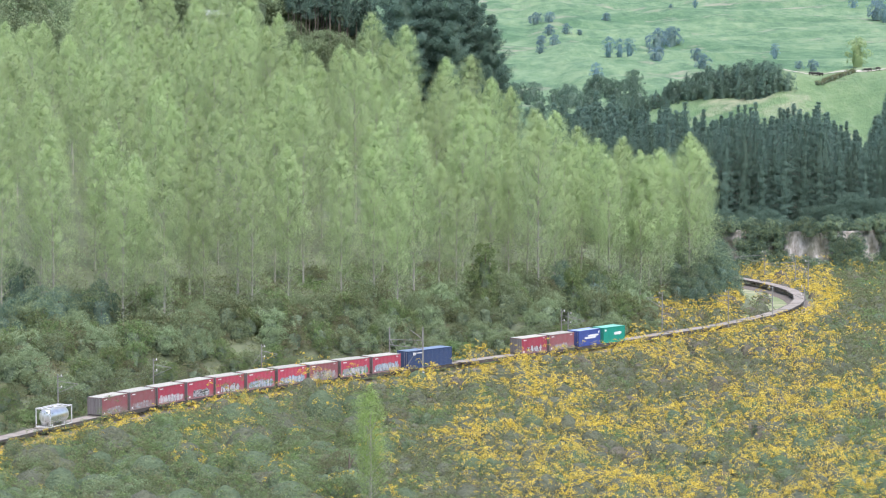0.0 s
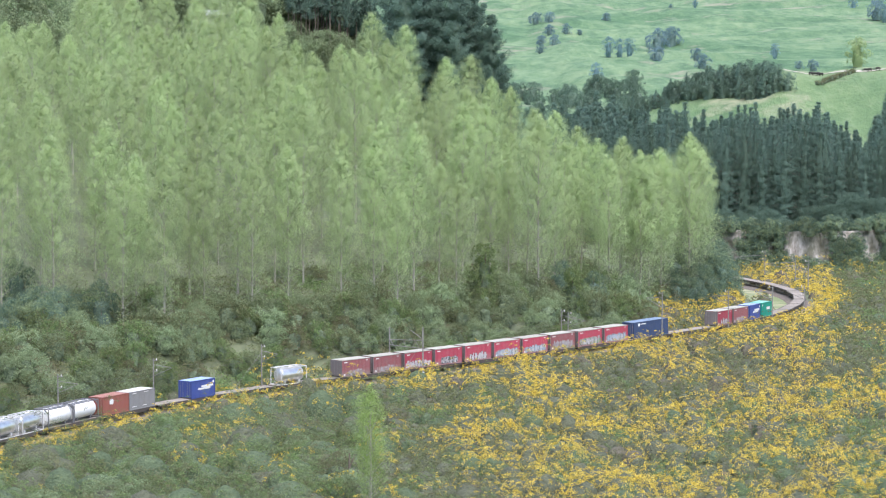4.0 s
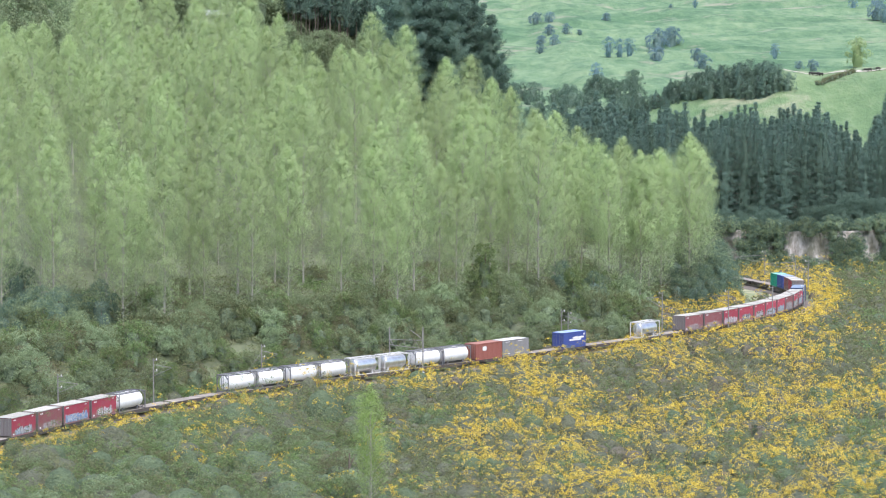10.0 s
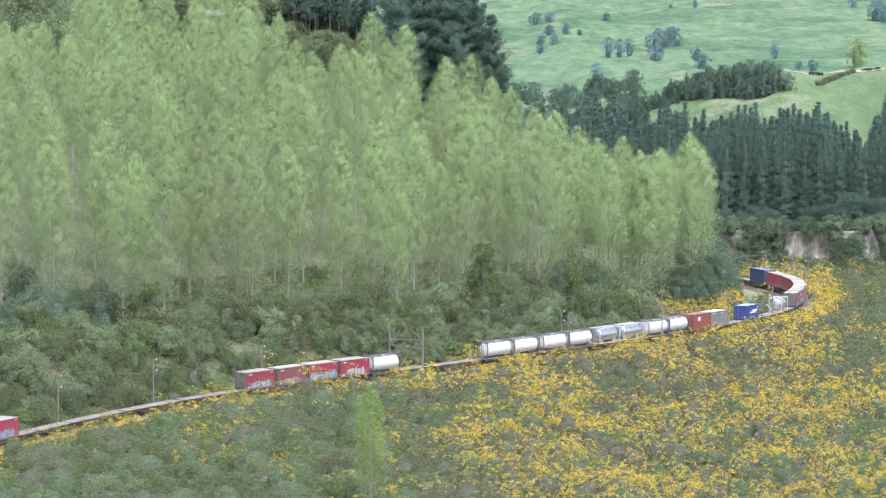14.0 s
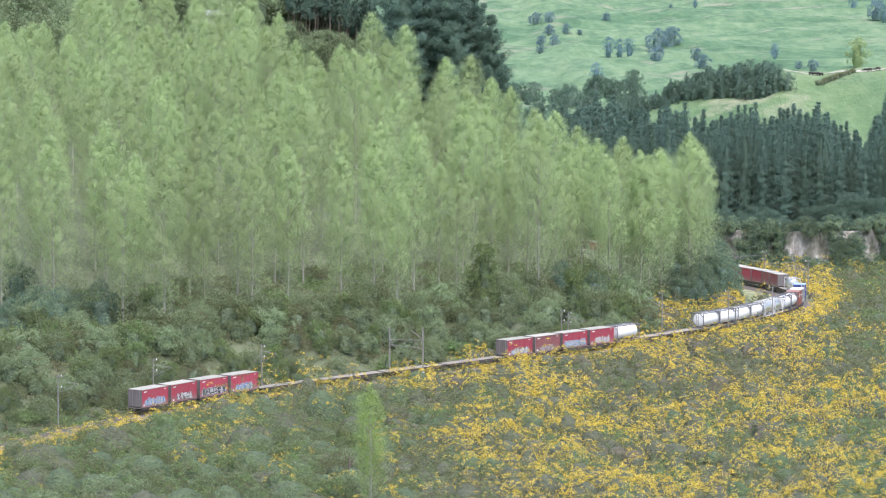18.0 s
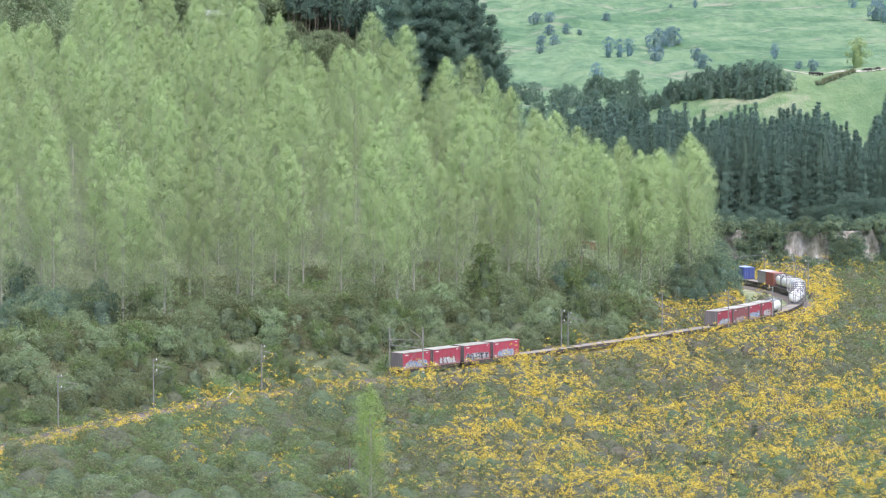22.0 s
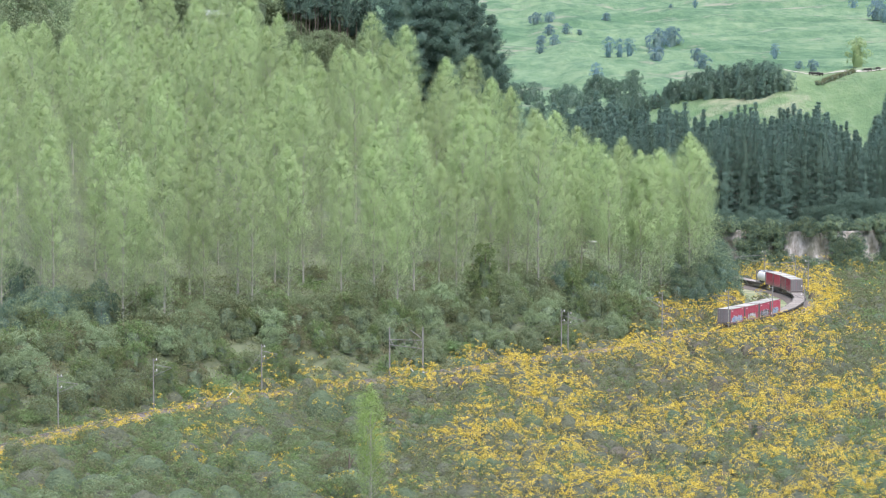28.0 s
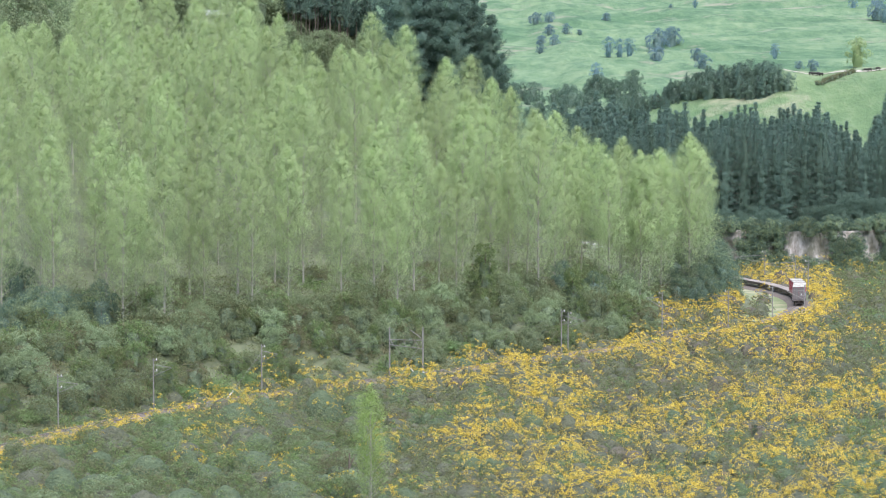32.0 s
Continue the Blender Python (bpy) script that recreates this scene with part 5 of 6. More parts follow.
def flat_wagon(length=13.3):
    top = new("flat_wagon")
    L = length / 2 - 0.32
    n = 9
    w = 2 * L / n
    bm = bmesh.new()
    box(bm, -w / 2 + 0.02, w / 2 - 0.02, -1.095, 1.095, 0.9, 0.985)
    first = part("deck_plate", bm, M_DECK, top, m=pose(-L + w / 2, 0, 0))
    for i in range(1, n):
        child("deck_plate", first.data, top, m=pose(-L + w * (i + 0.5), 0, 0))
    for y in (-1.2, 1.2):
        bm = bmesh.new()
        s = -0.1 if y > 0 else 0.1
        d0, d1 = sorted((y, y + s))
        box(bm, -L, L, d0, d1, 0.72, 1.0)
        vs = [bm.verts.new((x, q, z)) for q in (d0, d1) for x, z in ((-L + 1.9, 0.72), (-L + 2.9, 0.5), (L - 2.9, 0.5), (L - 1.9, 0.72))]
        for f in ((0, 1, 2, 3), (7, 6, 5, 4), (0, 4, 5, 1), (1, 5, 6, 2), (2, 6, 7, 3)):
            bm.faces.new([vs[i] for i in f])
        part("side_sill", bm, M_UNDER, top)
    bm = bmesh.new()
    box(bm, -L + 0.3, L - 0.3, -0.25, 0.25, 0.55, 0.9)
    part("centre_sill", bm, M_UNDER, top)
    for x in (-L - 0.32, L + 0.0):
        bm = bmesh.new()
        box(bm, x, x + 0.32, -0.12, 0.12, 0.62, 0.86)
        part("coupler", bm, M_UNDER, top)
    for c in (-L + 1.75, L - 1.75):
        bm = bmesh.new()
        for y in (-0.86, 0.86):
            box(bm, c - 1.15, c + 1.15, y - 0.07, y + 0.07, 0.38, 0.62)
            for x in (c - 0.87, c + 0.87):
                box(bm, x - 0.15, x + 0.15, y - 0.1, y + 0.1, 0.28, 0.5)
        box(bm, c - 0.2, c + 0.2, -0.86, 0.86, 0.4, 0.68)
        bogie = part("bogie", bm, M_UNDER, top)
        for x in (c - 0.87, c + 0.87):
            bm = bmesh.new()
            for y in (-0.6, 0.6):
                tube(bm, (x, y - 0.06, 0.4), (x, y + 0.06, 0.4), 0.4, sides=18)
            tube(bm, (x, -0.6, 0.4), (x, 0.6, 0.4), 0.07, sides=8)
            part("wheelset", bm, M_RAIL, bogie)
    return tagged(top, "empty-decked brown steel flat wagon with dusty deck", "railway wagon", "wagons of the train")


FLAT = flat_wagon(13.3)
FLAT_SHORT = flat_wagon(11.4)
BOX_LABEL = "red freight container with cream roof and grey doors"
RED = container(M_RED, M_CREAM, M_GREYDOOR, BOX_LABEL)
RED_FADED = container(M_DULLRED, M_CREAM, M_GREYDOOR, "faded " + BOX_LABEL)
for c_ in (RED, RED_FADED):
    patch(c_, "marking", -2.1, 2.2, 0.7, 0.13, M_WHITE)
    patch(c_, "marking", 2.3, 2.25, 0.4, 0.1, M_WHITE)
    patch(c_, "marking", -2.4, 0.35, 0.35, 0.2, M_WHITE)
TANK = tank_container(M_TANKWHITE, M_FRAME, "white tank container in a dark end frame")
STEEL = tank_container(M_SILVER, M_PALEFRAME, "polished silver tank container in a pale frame", False, 1.05, True, 2.65)


def placed(kind, used=[]):
    """The first use takes the made thing itself, later ones copy it."""
    if kind not in used:
        used.append(kind)
        return kind
    return copy_thing(kind, Matrix())


MOVING = []   # thing, middle of its wagon along the line, half the bogie spacing, place on the wagon


def wagon(centre, kind=None, half=4.6):
    w = placed(kind or FLAT)
    MOVING.append((w, centre, half, 0.0, 0.0))
    return w


def load(thing, centre, slot, half=4.6):
    MOVING.append((thing, centre, half, slot, 1.005))
    return thing


def tagged_red(centre, slot, style, w=3.0, x=0.6, h=0.95):
    faded = style in (0, 4)
    c = load(placed(RED_FADED if faded else RED), centre, slot * 1.064)
    scrawl(c, max(-2.75, 0.3 * x - w / 2), min(2.75, 0.3 * x + w / 2), 0.24, 0.24 + 0.88 * h, style, len(MOVING))
    c["label"] = ("faded " if faded else "") + "red freight container with cream roof and " + STYLE_WORDS[style] + " graffiti"
    c["group"] = "red containers on the train"
    return c


def train():
    F, R = 3.13, -3.13
    for k in range(11, 24):          # empty wagons ahead
        wagon(-21.3 + 13.33 * (k + 2))
    b = container(M_BLUE, M_BLUEROOF, M_BLUE, "bright blue freight container with white lettering bars", 5.4)
    for i, (x, z, w, h) in enumerate(((0.9, 1.62, 2.7, 0.34), (0.2, 1.3, 2.9, 0.3), (2.3, 2.1, 0.35, 0.35))):
        patch(b, "marking", x, z, w, h, M_WHITE, seed=i, ragged=0.05)
    gcon = container(M_GREEN, M_GREENROOF, M_GREEN, "emerald green freight container with white lettering bar", 5.4)
    patch(gcon, "marking", 0.9, 1.45, 1.9, 0.5, M_WHITE, ragged=0.12)
    patch(gcon, "marking", -2.2, 2.1, 0.4, 0.3, M_WHITE)
    wagon(138.7)
    load(b, 138.7, R)
    load(gcon, 138.7, F)
    wagon(125.4)
    tagged_red(125.4, R, 5, 3.4, 0.4, 1.0)
    tagged_red(125.4, F, 0, 3.0, -0.2, 0.8)
    wagon(112.05)
    n = container(M_NAVY, M_NAVYROOF, M_NAVY, "long navy blue freight container with a small white emblem", 9.6, 2.75)
    patch(n, "emblem", -3.4, 2.25, 0.6, 0.45, M_WHITE, ragged=0.1)
    patch(n, "marking", -2.2, 2.35, 1.5, 0.16, M_WHITE)
    wagon(98.7)
    load(n, 98.7, -0.4)
    styles = [(1, 4.8, 0.3, 1.2), (3, 5.0, 0.2, 1.2), (0, 4.6, 0.3, 1.2), (1, 4.8, 0.3, 1.0), (1, 5.0, 0.1, 1.1),
              (5, 4.2, 0.0, 1.15), (6, 3.4, 0.9, 1.1), (7, 5.2, 0.2, 1.0), (4, 4.8, 0.2, 0.8), (4, 3.2, 0.6, 0.7)]
    for i in range(5):
        c = 85.5 - 13.32 * i
        wagon(c)
        tagged_red(c, F, styles[2 * i][0], *styles[2 * i][1:])
        tagged_red(c, R, styles[2 * i + 1][0], *styles[2 * i + 1][1:])
    wagon(19.0)
    load(placed(STEEL), 19.0, R)
    wagon(5.65)
    wagon(-7.5)
    load(copy_thing(b, Matrix()), -7.5, F + 0.5)
    wagon(-21.1)
    g = container(M_GREY, M_GREYROOF, M_GREY, "plain grey freight container with a pale roof")
    for x, z in ((-1.9, 2.3), (1.0, 2.3), (-1.9, 0.45), (0.6, 0.45)):
        patch(g, "marking", x, z, 1.0, 0.1, M_WHITE)
    o = container(M_ORANGE, M_ORANGEROOF, M_ORANGE, "weathered orange-red freight container with white emblem")
    patch(o, "emblem", -1.0, 1.75, 0.9, 0.7, M_WHITE, ragged=0.12)
    load(g, -21.1, F)
    load(o, -21.1, R)
    for i, (front, rear) in enumerate(((TANK, TANK), (STEEL, STEEL), (TANK, TANK), (TANK, TANK))):
        c = -34.5 - 13.25 * i
        wagon(c)
        load(placed(front), c, F)
        load(placed(rear), c, R)
    wagon(-86.9, FLAT_SHORT, 3.6)
    wagon(-99.4)
    load(placed(TANK), -99.4, R)
    st = [(7, 3.6, 0.6, 1.0), (2, 5.0, 0.3, 1.1), (4, 3.6, 0.4, 0.6), (1, 4.0, 0.2, 0.9)]
    for i, c in enumerate((-112.8, -126.1)):
        wagon(c)
        tagged_red(c, F, st[2 * i][0], *st[2 * i][1:])
        tagged_red(c, R, st[2 * i + 1][0], *st[2 * i + 1][1:])
    for i in range(4):
        wagon(-139.4 - 13.28 * i)
    st = [(2, 3.4, 0.0, 1.0), (6, 5.0, 0.3, 1.1), (5, 3.6, 0.7, 0.9), (2, 4.4, 0.2, 1.0)]
    for i, c in enumerate((-192.8, -206.3)):
        wagon(c)
        tagged_red(c, F, st[2 * i][0], *st[2 * i][1:])
        tagged_red(c, R, st[2 * i + 1][0], *st[2 * i + 1][1:])


train()


# ---- masts ----
def mast(x, y, h, arm, toward, label="grey overhead-line mast with insulated bracket arm"):
    """Steel mast with a bracket arm reaching over the line."""
    top = new("overhead_line_mast")
    top.matrix_basis = pose(x, y, float(height(np.array([x]), np.array([y]))[0]), 0, 0, toward)
    bm = bmesh.new()
    tube(bm, (0, 0, -0.5), (0, 0, h), 0.11, 0.08, 8)
    part("pole", bm, M_POLE, top)
    for z0, z1 in ((h - 1.0, h - 1.2), (h - 2.6, h - 1.25)):
        bm = bmesh.new()
        tube(bm, (0.1, 0, z0), (arm, 0, z1), 0.045, sides=6)
        part("bracket_arm", bm, M_POLE, top)
    for z in (h - 0.35, h - 1.9):
        bm = bmesh.new()
        box(bm, -0.1, 0.75, -0.06, 0.06, z - 0.05, z + 0.05)
        cross = part("cross_arm", bm, M_POLE, top)
        bm = bmesh.new()
        for k in range(3):
            tube(bm, (0.6, 0, z + 0.05 + 0.09 * k), (0.6, 0, z + 0.1 + 0.09 * k), 0.09, sides=8)
        part("insulator", bm, M_WHITEPOST, cross)
    return tagged(top, label, "railway mast", "overhead-line masts")


def masts():
    rows = ((22.25, 3.6, 7.8), (44.25, 3.6, 7.7), (67.25, 3.6, 7.5), (134.0, 3.6, 7.5), (136.0, 3.9, 6.9), (151.5, -3.6, 9.4), (172.25, -3.6, 8.1), (191.25, -3.6, 7.5),
            (307.5, -7.2, 6.5), (290.5, -7.2, 6.4), (273.25, -5.0, 6.8), (213.25, -3.6, 6.1))
    for s, off, h in rows:
        x, y = line_side(s, off)
        c = on_line(s)
        mast(x, y, h, abs(off) - 0.3, math.degrees(math.atan2(c[1] - y, c[0] - x)))
    # gantry: a pair of masts with a trussed beam across the line
    a, b = line_side(94.25, 3.7), line_side(94.25, -3.7)
    top = new("overhead_line_gantry")
    top.matrix_basis = pose(a[0], a[1], float(height(a[:1], a[1:])[0]), 0, 0, math.degrees(math.atan2(b[1] - a[1], b[0] - a[0])))
    for x, h in ((0.0, 7.9), (7.4, 8.4)):
        bm = bmesh.new()
        tube(bm, (x, 0, -0.4), (x, 0, h), 0.14, 0.1, 8)
        part("pole", bm, M_POLE, top)
    for z in (5.1, 5.9):
        bm = bmesh.new()
        tube(bm, (0.1, 0, z), (7.3, 0, z + (0.5 if z > 5.5 else 0)), 0.06, sides=6)
        part("beam", bm, M_POLE, top)
    for k in range(5):
        bm = bmesh.new()
        x = 0.7 + 1.45 * k
        tube(bm, (x, 0, 5.1), (x + (0.7 if k % 2 else -0.5), 0, 6.0), 0.035, sides=5)
        part("brace", bm, M_POLE, top)
    bm = bmesh.new()
    tube(bm, (7.35, 0, 6.6), (4.6, 0, 7.8), 0.05, sides=6)
    part("strut", bm, M_POLE, top)
    bm = bmesh.new()
    box(bm, 7.2, 7.6, -0.2, 0.2, 1.1, 1.5)
    part("switch_box", bm, M_WHITEPOST, top, "small white box on the pole")
    tagged(top, "grey two-legged overhead-line gantry spanning the track", "railway gantry")
    # wires
    for name, z, sag, words in (("contact_wire", 5.0, 0.0, "thin dark contact wire above the track"), ("carrier_wire", 6.1, 0.5, "thin dark carrier wire above the track")):
        V, F = [], []
        knots = [-40, 0, 22.25, 44.25, 67.25, 94.25, 134, 151.5, 172.25, 191.25, 213.25, 240, 273.25, 290.5, 307.5]
        for k0, k1 in zip(knots, knots[1:]):
            for q in np.linspace(0, 1, 9)[:-1]:
                p = on_line(k0 + (k1 - k0) * q)
                zz = z - sag * 4 * q * (1 - q) + fall(p[1])
                V += [(p[0] - 0.011, p[1], zz), (p[0] + 0.011, p[1], zz), (p[0], p[1], zz + 0.02)]
        n = len(V) // 3
        for i in range(n - 1):
            for j in range(3):
                a, b = 3 * i + j, 3 * i + (j + 1) % 3
                F.append((a, b, b + 3, a + 3))
        tagged(new(name, mesh_np(name, V, F, M_WIRE)), words, "overhead wire")
    # raking stays with white-painted feet
    for s, off, to, h in ((60.0, 3.6, 67.25, 6.3), (88.3, -3.7, 94.25, 6.2), (99.8, 3.7, 94.25, 6.0), (158.6, -3.6, 151.5, 7.6)):
        p, q = line_side(s, off), line_side(to, off)
        z = float(height(p[:1], p[1:])[0])
        top = new("stay_strut")
        top.matrix_basis = pose(p[0], p[1], z)
        v = Vector((q[0] - p[0], q[1] - p[1], h))
        bm = bmesh.new()
        tube(bm, v * 0.17, v, 0.025, sides=6)
        part("upper_rod", bm, M_POLE, top)
        bm = bmesh.new()
        tube(bm, -0.05 * v, v * 0.17, 0.09, sides=6)
        part("sleeve", bm, M_WHITEPOST, top, "white-painted sleeve")
        tagged(top, "raking steel stay with a white-painted foot", "stay", "mast stays")


masts()


# ---- far hills and foreground trees ----
def far_trees():
    rng = np.random.RandomState(33)
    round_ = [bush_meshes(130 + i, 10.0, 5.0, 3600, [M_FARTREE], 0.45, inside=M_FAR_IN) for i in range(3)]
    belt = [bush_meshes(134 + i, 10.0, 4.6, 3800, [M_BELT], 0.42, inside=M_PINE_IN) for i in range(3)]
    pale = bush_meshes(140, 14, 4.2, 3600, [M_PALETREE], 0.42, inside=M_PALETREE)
    willow = bush_meshes(141, 12, 4.4, 4200, [M_POPLAR], 0.42, inside=M_POPLAR)
    spire = [pine_meshes(180 + i, 10.0, 2600, 2.5, 0.05, 0.3, None, 14, 6) for i in range(2)]
    # trees on the hills: place, height, kind
    spots = ((50.7, 1765, 6.8, 0), (58.2, 1760, 6.2, 0), (55.2, 1676, 5.9, 0), (63.6, 1666, 5.0, 0), (70.5, 1665, 2.9, 0), (50.5, 1657, 5.4, 0), (47.9, 1580, 4.7, 0),
             (55.9, 1621, 5.1, 0), (90.6, 1792, 5.0, 0), (77.1, 1502, 10.0, 1), (81.9, 1494, 8.9, 1), (88.4, 1529, 9.1, 1), (103.2, 1546, 10.5, 0), (113.6, 1606, 10.0, 0))
    spots += ((112.8, 1437, 5.2, 0), (111.3, 1384, 6.5, 0), (153.2, 1490, 7.3, 1), (181.3, 1412, 13.4, 2), (239.3, 1884, 8.6, 1), (243.7, 1811, 11.4, 0), (246.0, 1800, 10.7, 1),
              (131.3, 1862, 2.6, 0), (145.7, 1867, 5.9, 1), (62.2, 1309, 8.3, 1), (160.0, 1396, 4.9, 0), (99.5, 1500, 7.5, 0), (154.5, 1400, 3.6, 0))
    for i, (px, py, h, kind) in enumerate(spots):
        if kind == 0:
            plant("hill_tree", round_[i % 3], px, py, h / 9.6, "round tree standing in hill pasture, haze-blue tint painted into its leaves", "tree", "pasture trees", rng.uniform(0, 360), sink=0.6, squash=rng.uniform(0.95, 1.1))
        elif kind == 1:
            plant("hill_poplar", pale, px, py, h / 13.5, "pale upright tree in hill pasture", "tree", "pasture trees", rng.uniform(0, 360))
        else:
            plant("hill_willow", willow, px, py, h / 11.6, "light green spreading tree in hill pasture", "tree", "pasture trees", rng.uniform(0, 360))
    # mixed dark trees along the middle ridge and behind the pine wood
    for i in range(120):
        q = (i + rng.uniform()) / 120
        a = 0.052 + 0.0525 * q
        y = np.interp(a, [0.052, 0.074, 0.1, 0.105], [998, 988, 972, 976]) + rng.uniform(0, 11)
        s = np.interp(q, [0, 0.3, 0.5, 0.62, 0.9, 1.0], [0.42, 0.46, 0.55, 0.7, 0.78, 0.66]) * rng.uniform(0.5, 1.25)
        plant("ridge_tree", spire[i % 2] if i % 5 in (0, 2, 3) else belt[i % 3], a * y, y, s, "dark tree in the belt along the pasture ridge", "tree", "ridge belt", rng.uniform(0, 360), sink=0.6, squash=rng.uniform(1.0, 1.3))
    for x, y, s in ((81.0, 982, 0.85), (104.0, 975, 0.6), (39.9, 1020, 1.0), (49.6, 1015, 0.9), (37.0, 1030, 0.5), (45.0, 1030, 0.6), (52.5, 1025, 0.55)):
        plant("ridge_tree", belt[0], x, y, s, "rounded grey-green tree in front of the belt", "tree", "ridge belt", 40 * s, sink=0.4)
    # brown hedge down the meadow bank, thorns beside the farm track
    dry = bush_meshes(138, 2.2, 1.8, 900, [M_DRY, M_SCRUB], 0.24)
    for x, y in ((114.7, 985.0), (115.6, 986.0), (116.5, 987.2), (117.4, 988.5), (118.3, 989.2), (119.2, 990.2), (120.1, 991.2), (121.0, 992.2), (122.0, 993.5), (122.9, 994.5), (123.8, 995.2), (124.7, 996.2), (125.6, 997.0), (126.6, 998.2), (127.6, 1000.5)):
        plant("bush", dry, x + rng.uniform(-0.4, 0.4), y, rng.uniform(0.5, 0.85), "low brown scrub on the meadow bank", "bush", "meadow scrub", rng.uniform(0, 360), ("stem", "foliage"), sink=0.05)
    for x in (130.6, 131.9, 133.0, 134.2):
        plant("thorn_bush", belt[0], x, 1004.0, rng.uniform(0.07, 0.11), "small dark thorn bush beside the farm track", "bush", "track bushes", rng.uniform(0, 360), ("stem", "foliage"), sink=0.05)
    for i in range(60):
        y = 1080 + 200 * rng.uniform()
        x = y * (0.02 + 0.045 * rng.uniform())
        plant("ridge_tree", belt[i % 3], x, y, rng.uniform(0.4, 0.9), "dark scrubby tree in the valley behind the wood", "tree", "valley scrub trees", rng.uniform(0, 360), sink=0.6)


far_trees()


def farm_track():
    """Pale vehicle track along the crest of the meadow ridge."""
    V, F = [], []
    for i in range(60):
        q = i / 59
        x = 106 + 44 * q
        y = 1003 + 3 * math.sin(5 * q)
        for o in (-2.2, 2.2):
            V.append((x, y + o, float(height(np.array([x]), np.array([y + o]))[0]) + 0.12))
        if i:
            k = 2 * i
            F.append((k - 2, k, k + 1, k - 1))
    tagged(new("farm_track", mesh_np("farm_track", V, F, M_DIRT)), "pale dirt farm track along the ridge", "track", kind="structure")


farm_track()


def cow(x, y, turn, coat):
    """Grazing animal on the ridge."""
    top = new("cow")
    top.matrix_basis = pose(x, y, float(height(np.array([x]), np.array([y]))[0]) + 0.05, 0, 0, turn) @ Matrix.Scale(0.8, 4)
    bm = bmesh.new()
    tube(bm, (-0.85, 0, 0.98), (-0.6, 0, 1.0), 0.26, 0.38, 10)
    tube(bm, (-0.6, 0, 1.0), (0.5, 0, 0.98), 0.38, 0.4, 10)
    tube(bm, (0.5, 0, 0.98), (0.85, 0, 1.05), 0.4, 0.22, 10)
    part("body", bm, coat, top)
    bm = bmesh.new()
    tube(bm, (0.75, 0, 1.1), (1.15, 0, 0.8), 0.2, 0.14, 8)
    tube(bm, (1.13, 0, 0.85), (1.4, 0, 0.5), 0.15, 0.09, 8)
    part("head", bm, coat, top)
    for lx in (-0.65, 0.6):
        for ly in (-0.2, 0.2):
            bm = bmesh.new()
            tube(bm, (lx, ly, 0.8), (lx, ly, 0.0), 0.11, 0.07, 6)
            part("leg", bm, coat, top)
    return tagged(top, "black cow standing on the pasture ridge", "cow", "cattle on the ridge")


def cattle():
    coat = rough_material("black_cow_coat", (0.02, 0.018, 0.016), (0.05, 0.045, 0.04), 2.0, 0.8)
    for i, (x, y) in enumerate(((114.2, 1001.0), (115.2, 1000.2), (116.6, 1001.6), (117.3, 1000.0), (131.2, 1000.6), (132.6, 1001.8), (134.9, 1000.4))):
        cow(x, y, (10, 170, 40, 200, 350, 185, 20)[i], coat)


cattle()


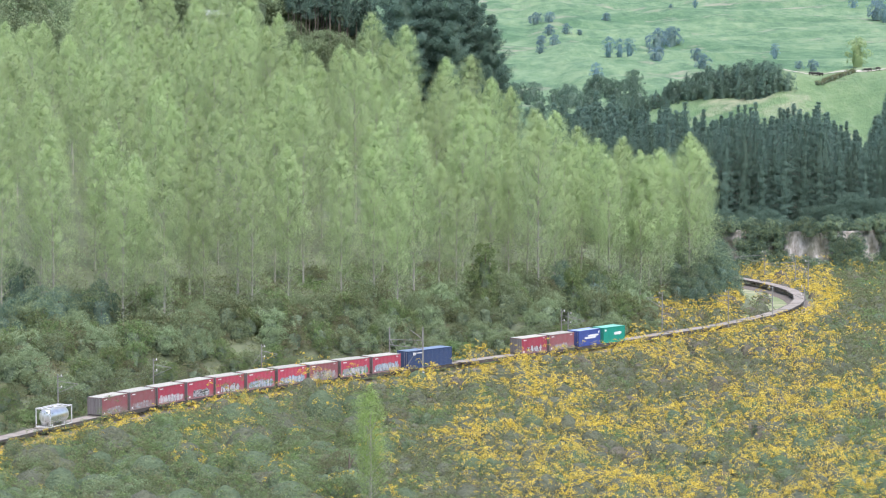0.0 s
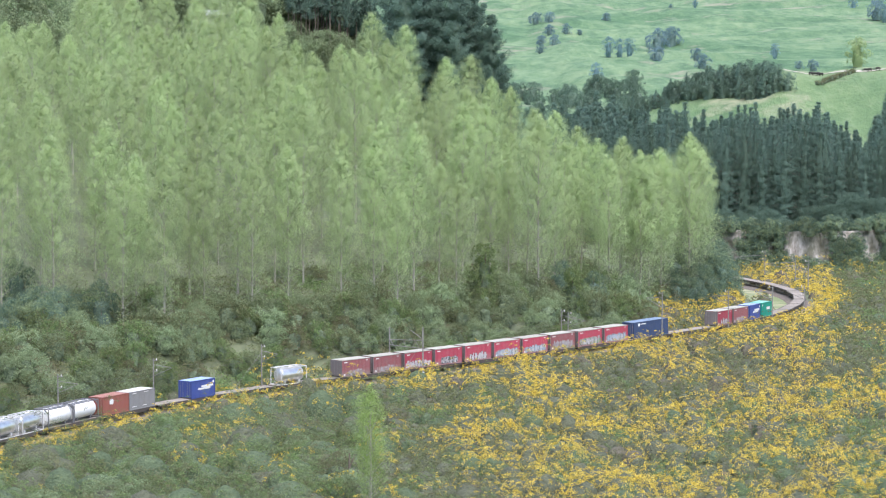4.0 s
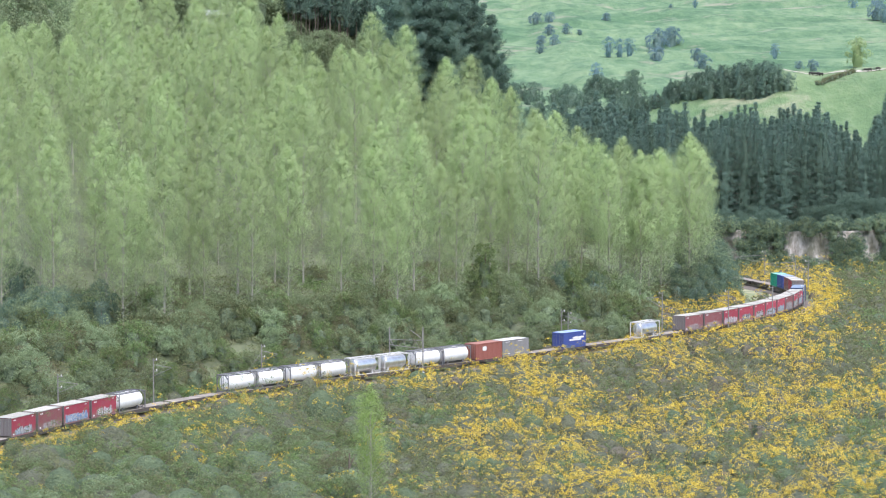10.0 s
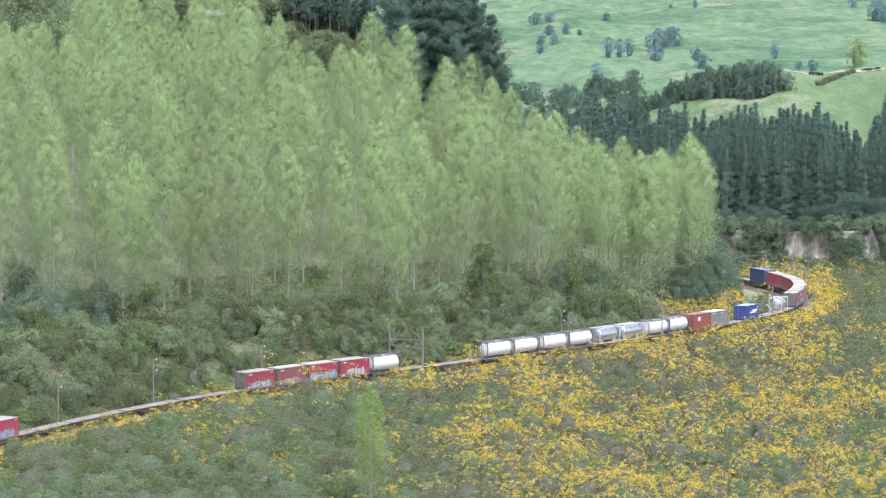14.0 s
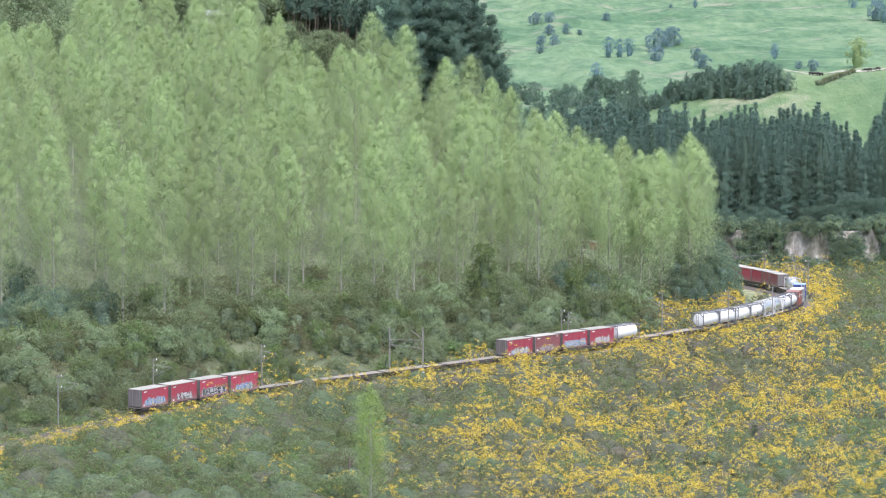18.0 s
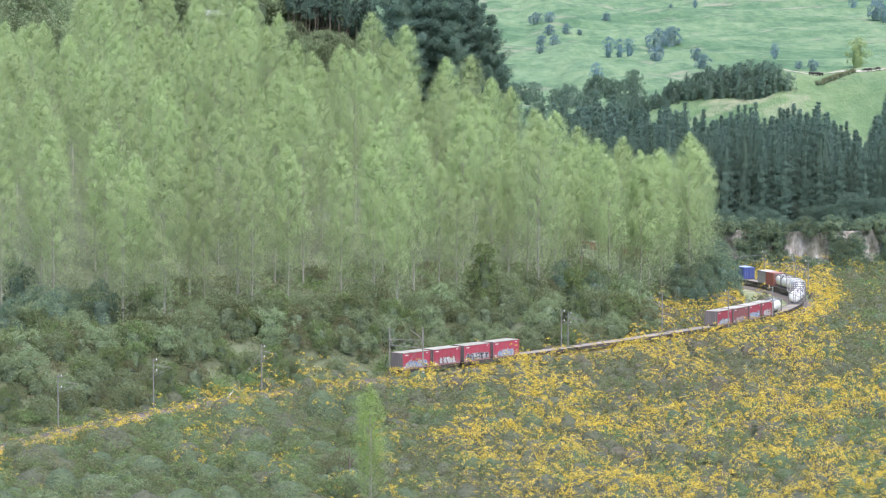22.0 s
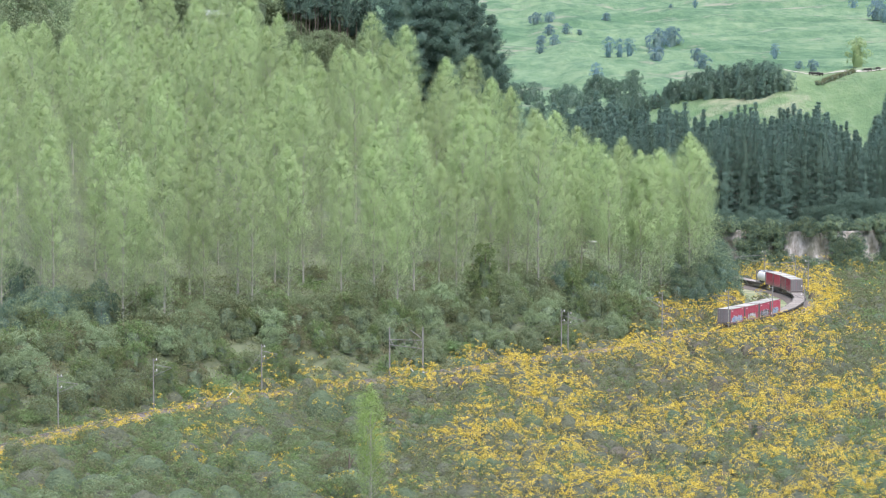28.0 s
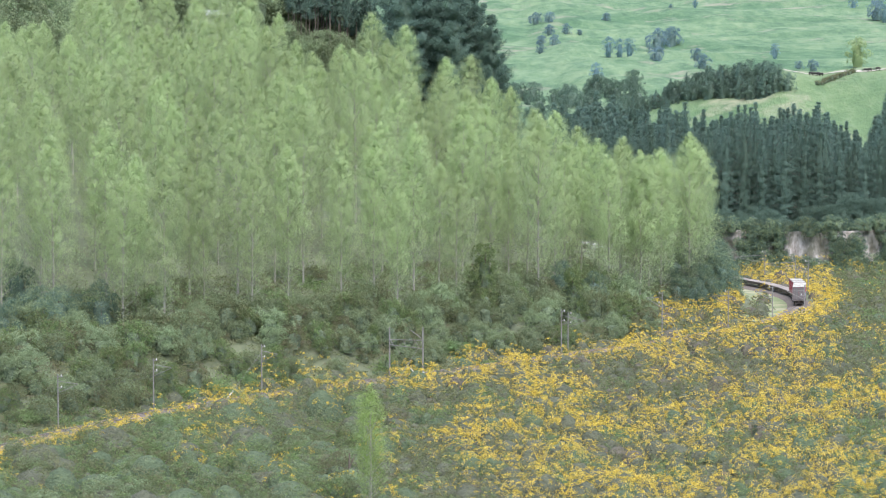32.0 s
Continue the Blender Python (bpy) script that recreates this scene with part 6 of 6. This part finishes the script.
def near_things():
    young = poplar_meshes(150, 15.6, 17000, 2.5, 0.06, 0.17, 460, M_YOUNG)
    plant("poplar_tree", young, -8.4, 372, 1.0, "young light green poplar standing alone in scrub", "tree", sink=0.2)
    dead = bush_meshes(151, 5.0, 2.6, 4000, [M_DRY, M_SCRUB], 0.16)
    plant("bush", dead, -13.2, 394, 1.0, "brownish half-dead bush in the scrub", "bush", names=("stem", "foliage"))
    bm = bmesh.new()
    tube(bm, (0, 0, -0.5), (0.25, 0, 5.2), 0.17, 0.09, 8)
    tube(bm, (0.15, 0, 3.2), (0.9, 0.3, 5.0), 0.1, 0.05, 6)
    me = bpy.data.meshes.new("dead_trunk")
    bm.to_mesh(me)
    bm.free()
    me.materials.append(M_PINEBARK)
    st = tagged(new("dead_trunk", me), "dark dead tree trunk standing in the scrub", "dead tree")
    st.matrix_basis = pose(-11.6, 388, float(height(np.array([-11.6]), np.array([388.0]))[0]))
    pale = bush_meshes(152, 3.2, 3.0, 4600, [M_FERN, M_SCRUB], 0.16)
    plant("bush", pale, -15.8, 381, 1.0, "pale green rounded bush in the scrub", "bush", names=("stem", "foliage"))
    # dark pine seedlings scattered through the gorse
    rng = np.random.RandomState(71)
    small = [pine_meshes(170 + i, 3.2, 900, 0.9, 0.03, 0.17, None, 9, 6) for i in range(2)]
    for i in range(26):
        y = 372 + 70 * rng.uniform() ** 1.5
        x = y * (0.03 + 0.11 * rng.uniform())
        plant("pine_seedling", small[i % 2], x, y, rng.uniform(0.35, 0.7), "dark green pine seedling among gorse", "tree", "seedling pines", rng.uniform(0, 360))
    # lineside young trees
    soft = [bush_meshes(160 + i, 7.5, 2.2, 5200, [M_FERN], 0.18, tall=True) for i in range(2)]
    for i, (x, y, s) in enumerate(((-25.5, 485, 1.0), (22, 546, 1.35), (7, 538, 1.6), (31, 549, 0.75), (-11, 507, 0.7), (-40, 470, 0.8))):
        plant("young_tree", soft[i % 2], x, y, s, "soft light green young tree beside the railway", "tree", "lineside young trees", 70 * i)
    # house on the hill, half hidden by trees
    x, y = -51.5, 704.0
    top = new("house")
    top.matrix_basis = pose(x, y, 50.6, 0, 0, 14)
    wall = paint("cream_weatherboard", (0.7, 0.69, 0.64), (0.5, 0.48, 0.42), 0.2)
    tin = paint("white_tin_roof", (0.78, 0.78, 0.77), (0.6, 0.6, 0.58), 0.2, 0.4)
    dark = paint("dark_window", (0.04, 0.05, 0.06), (0.05, 0.05, 0.05), 0.1, 0.1)
    bm = bmesh.new()
    box(bm, -3.2, 3.2, -2.5, 2.5, -4.0, 1.9)
    part("wall", bm, wall, top)
    bm = bmesh.new()
    vs = [bm.verts.new(v) for v in ((-3.5, -2.9, 1.86), (3.5, -2.9, 1.86), (3.5, 2.9, 1.86), (-3.5, 2.9, 1.86), (-3.5, 0, 2.9), (3.5, 0, 2.9))]
    for f in ((0, 1, 5, 4), (2, 3, 4, 5), (0, 4, 3), (1, 2, 5), (3, 2, 1, 0)):
        bm.faces.new([vs[i] for i in f])
    part("roof", bm, tin, top)
    for wx in (-1.2, 1.3):
        bm = bmesh.new()
        box(bm, wx - 0.7, wx + 0.7, -2.56, -2.46, 0.5, 1.5)
        part("window", bm, dark, top)
    tagged(top, "small white-roofed house among trees on the hilltop", "house")


near_things()


# ---- motion of the train ----
def run(t):
    """Metres gone at t seconds: about 48 km/h, picking up a little."""
    return 13.2016 * t + 0.08655 * t * t / 2 - 0.003648 * t ** 3 / 6


def motions():
    for thing, centre, half, slot, up in MOVING:
        rows = []
        for t in np.arange(0.0, 32.01, 1.0):
            s = centre + run(t)
            a, b = on_line(s - half), on_line(s + half)
            m = (a + b) / 2
            yaw = math.degrees(math.atan2(b[1] - a[1], b[0] - a[0]))
            za, zb = float(fall(a[1])), float(fall(b[1]))
            tilt = -math.degrees(math.atan2(zb - za, np.linalg.norm(b - a)))
            rows.append((float(t), pose(m[0], m[1], (za + zb) / 2, 0, tilt, yaw) @ pose(slot, 0, up)))
        walk(thing, rows)


motions()
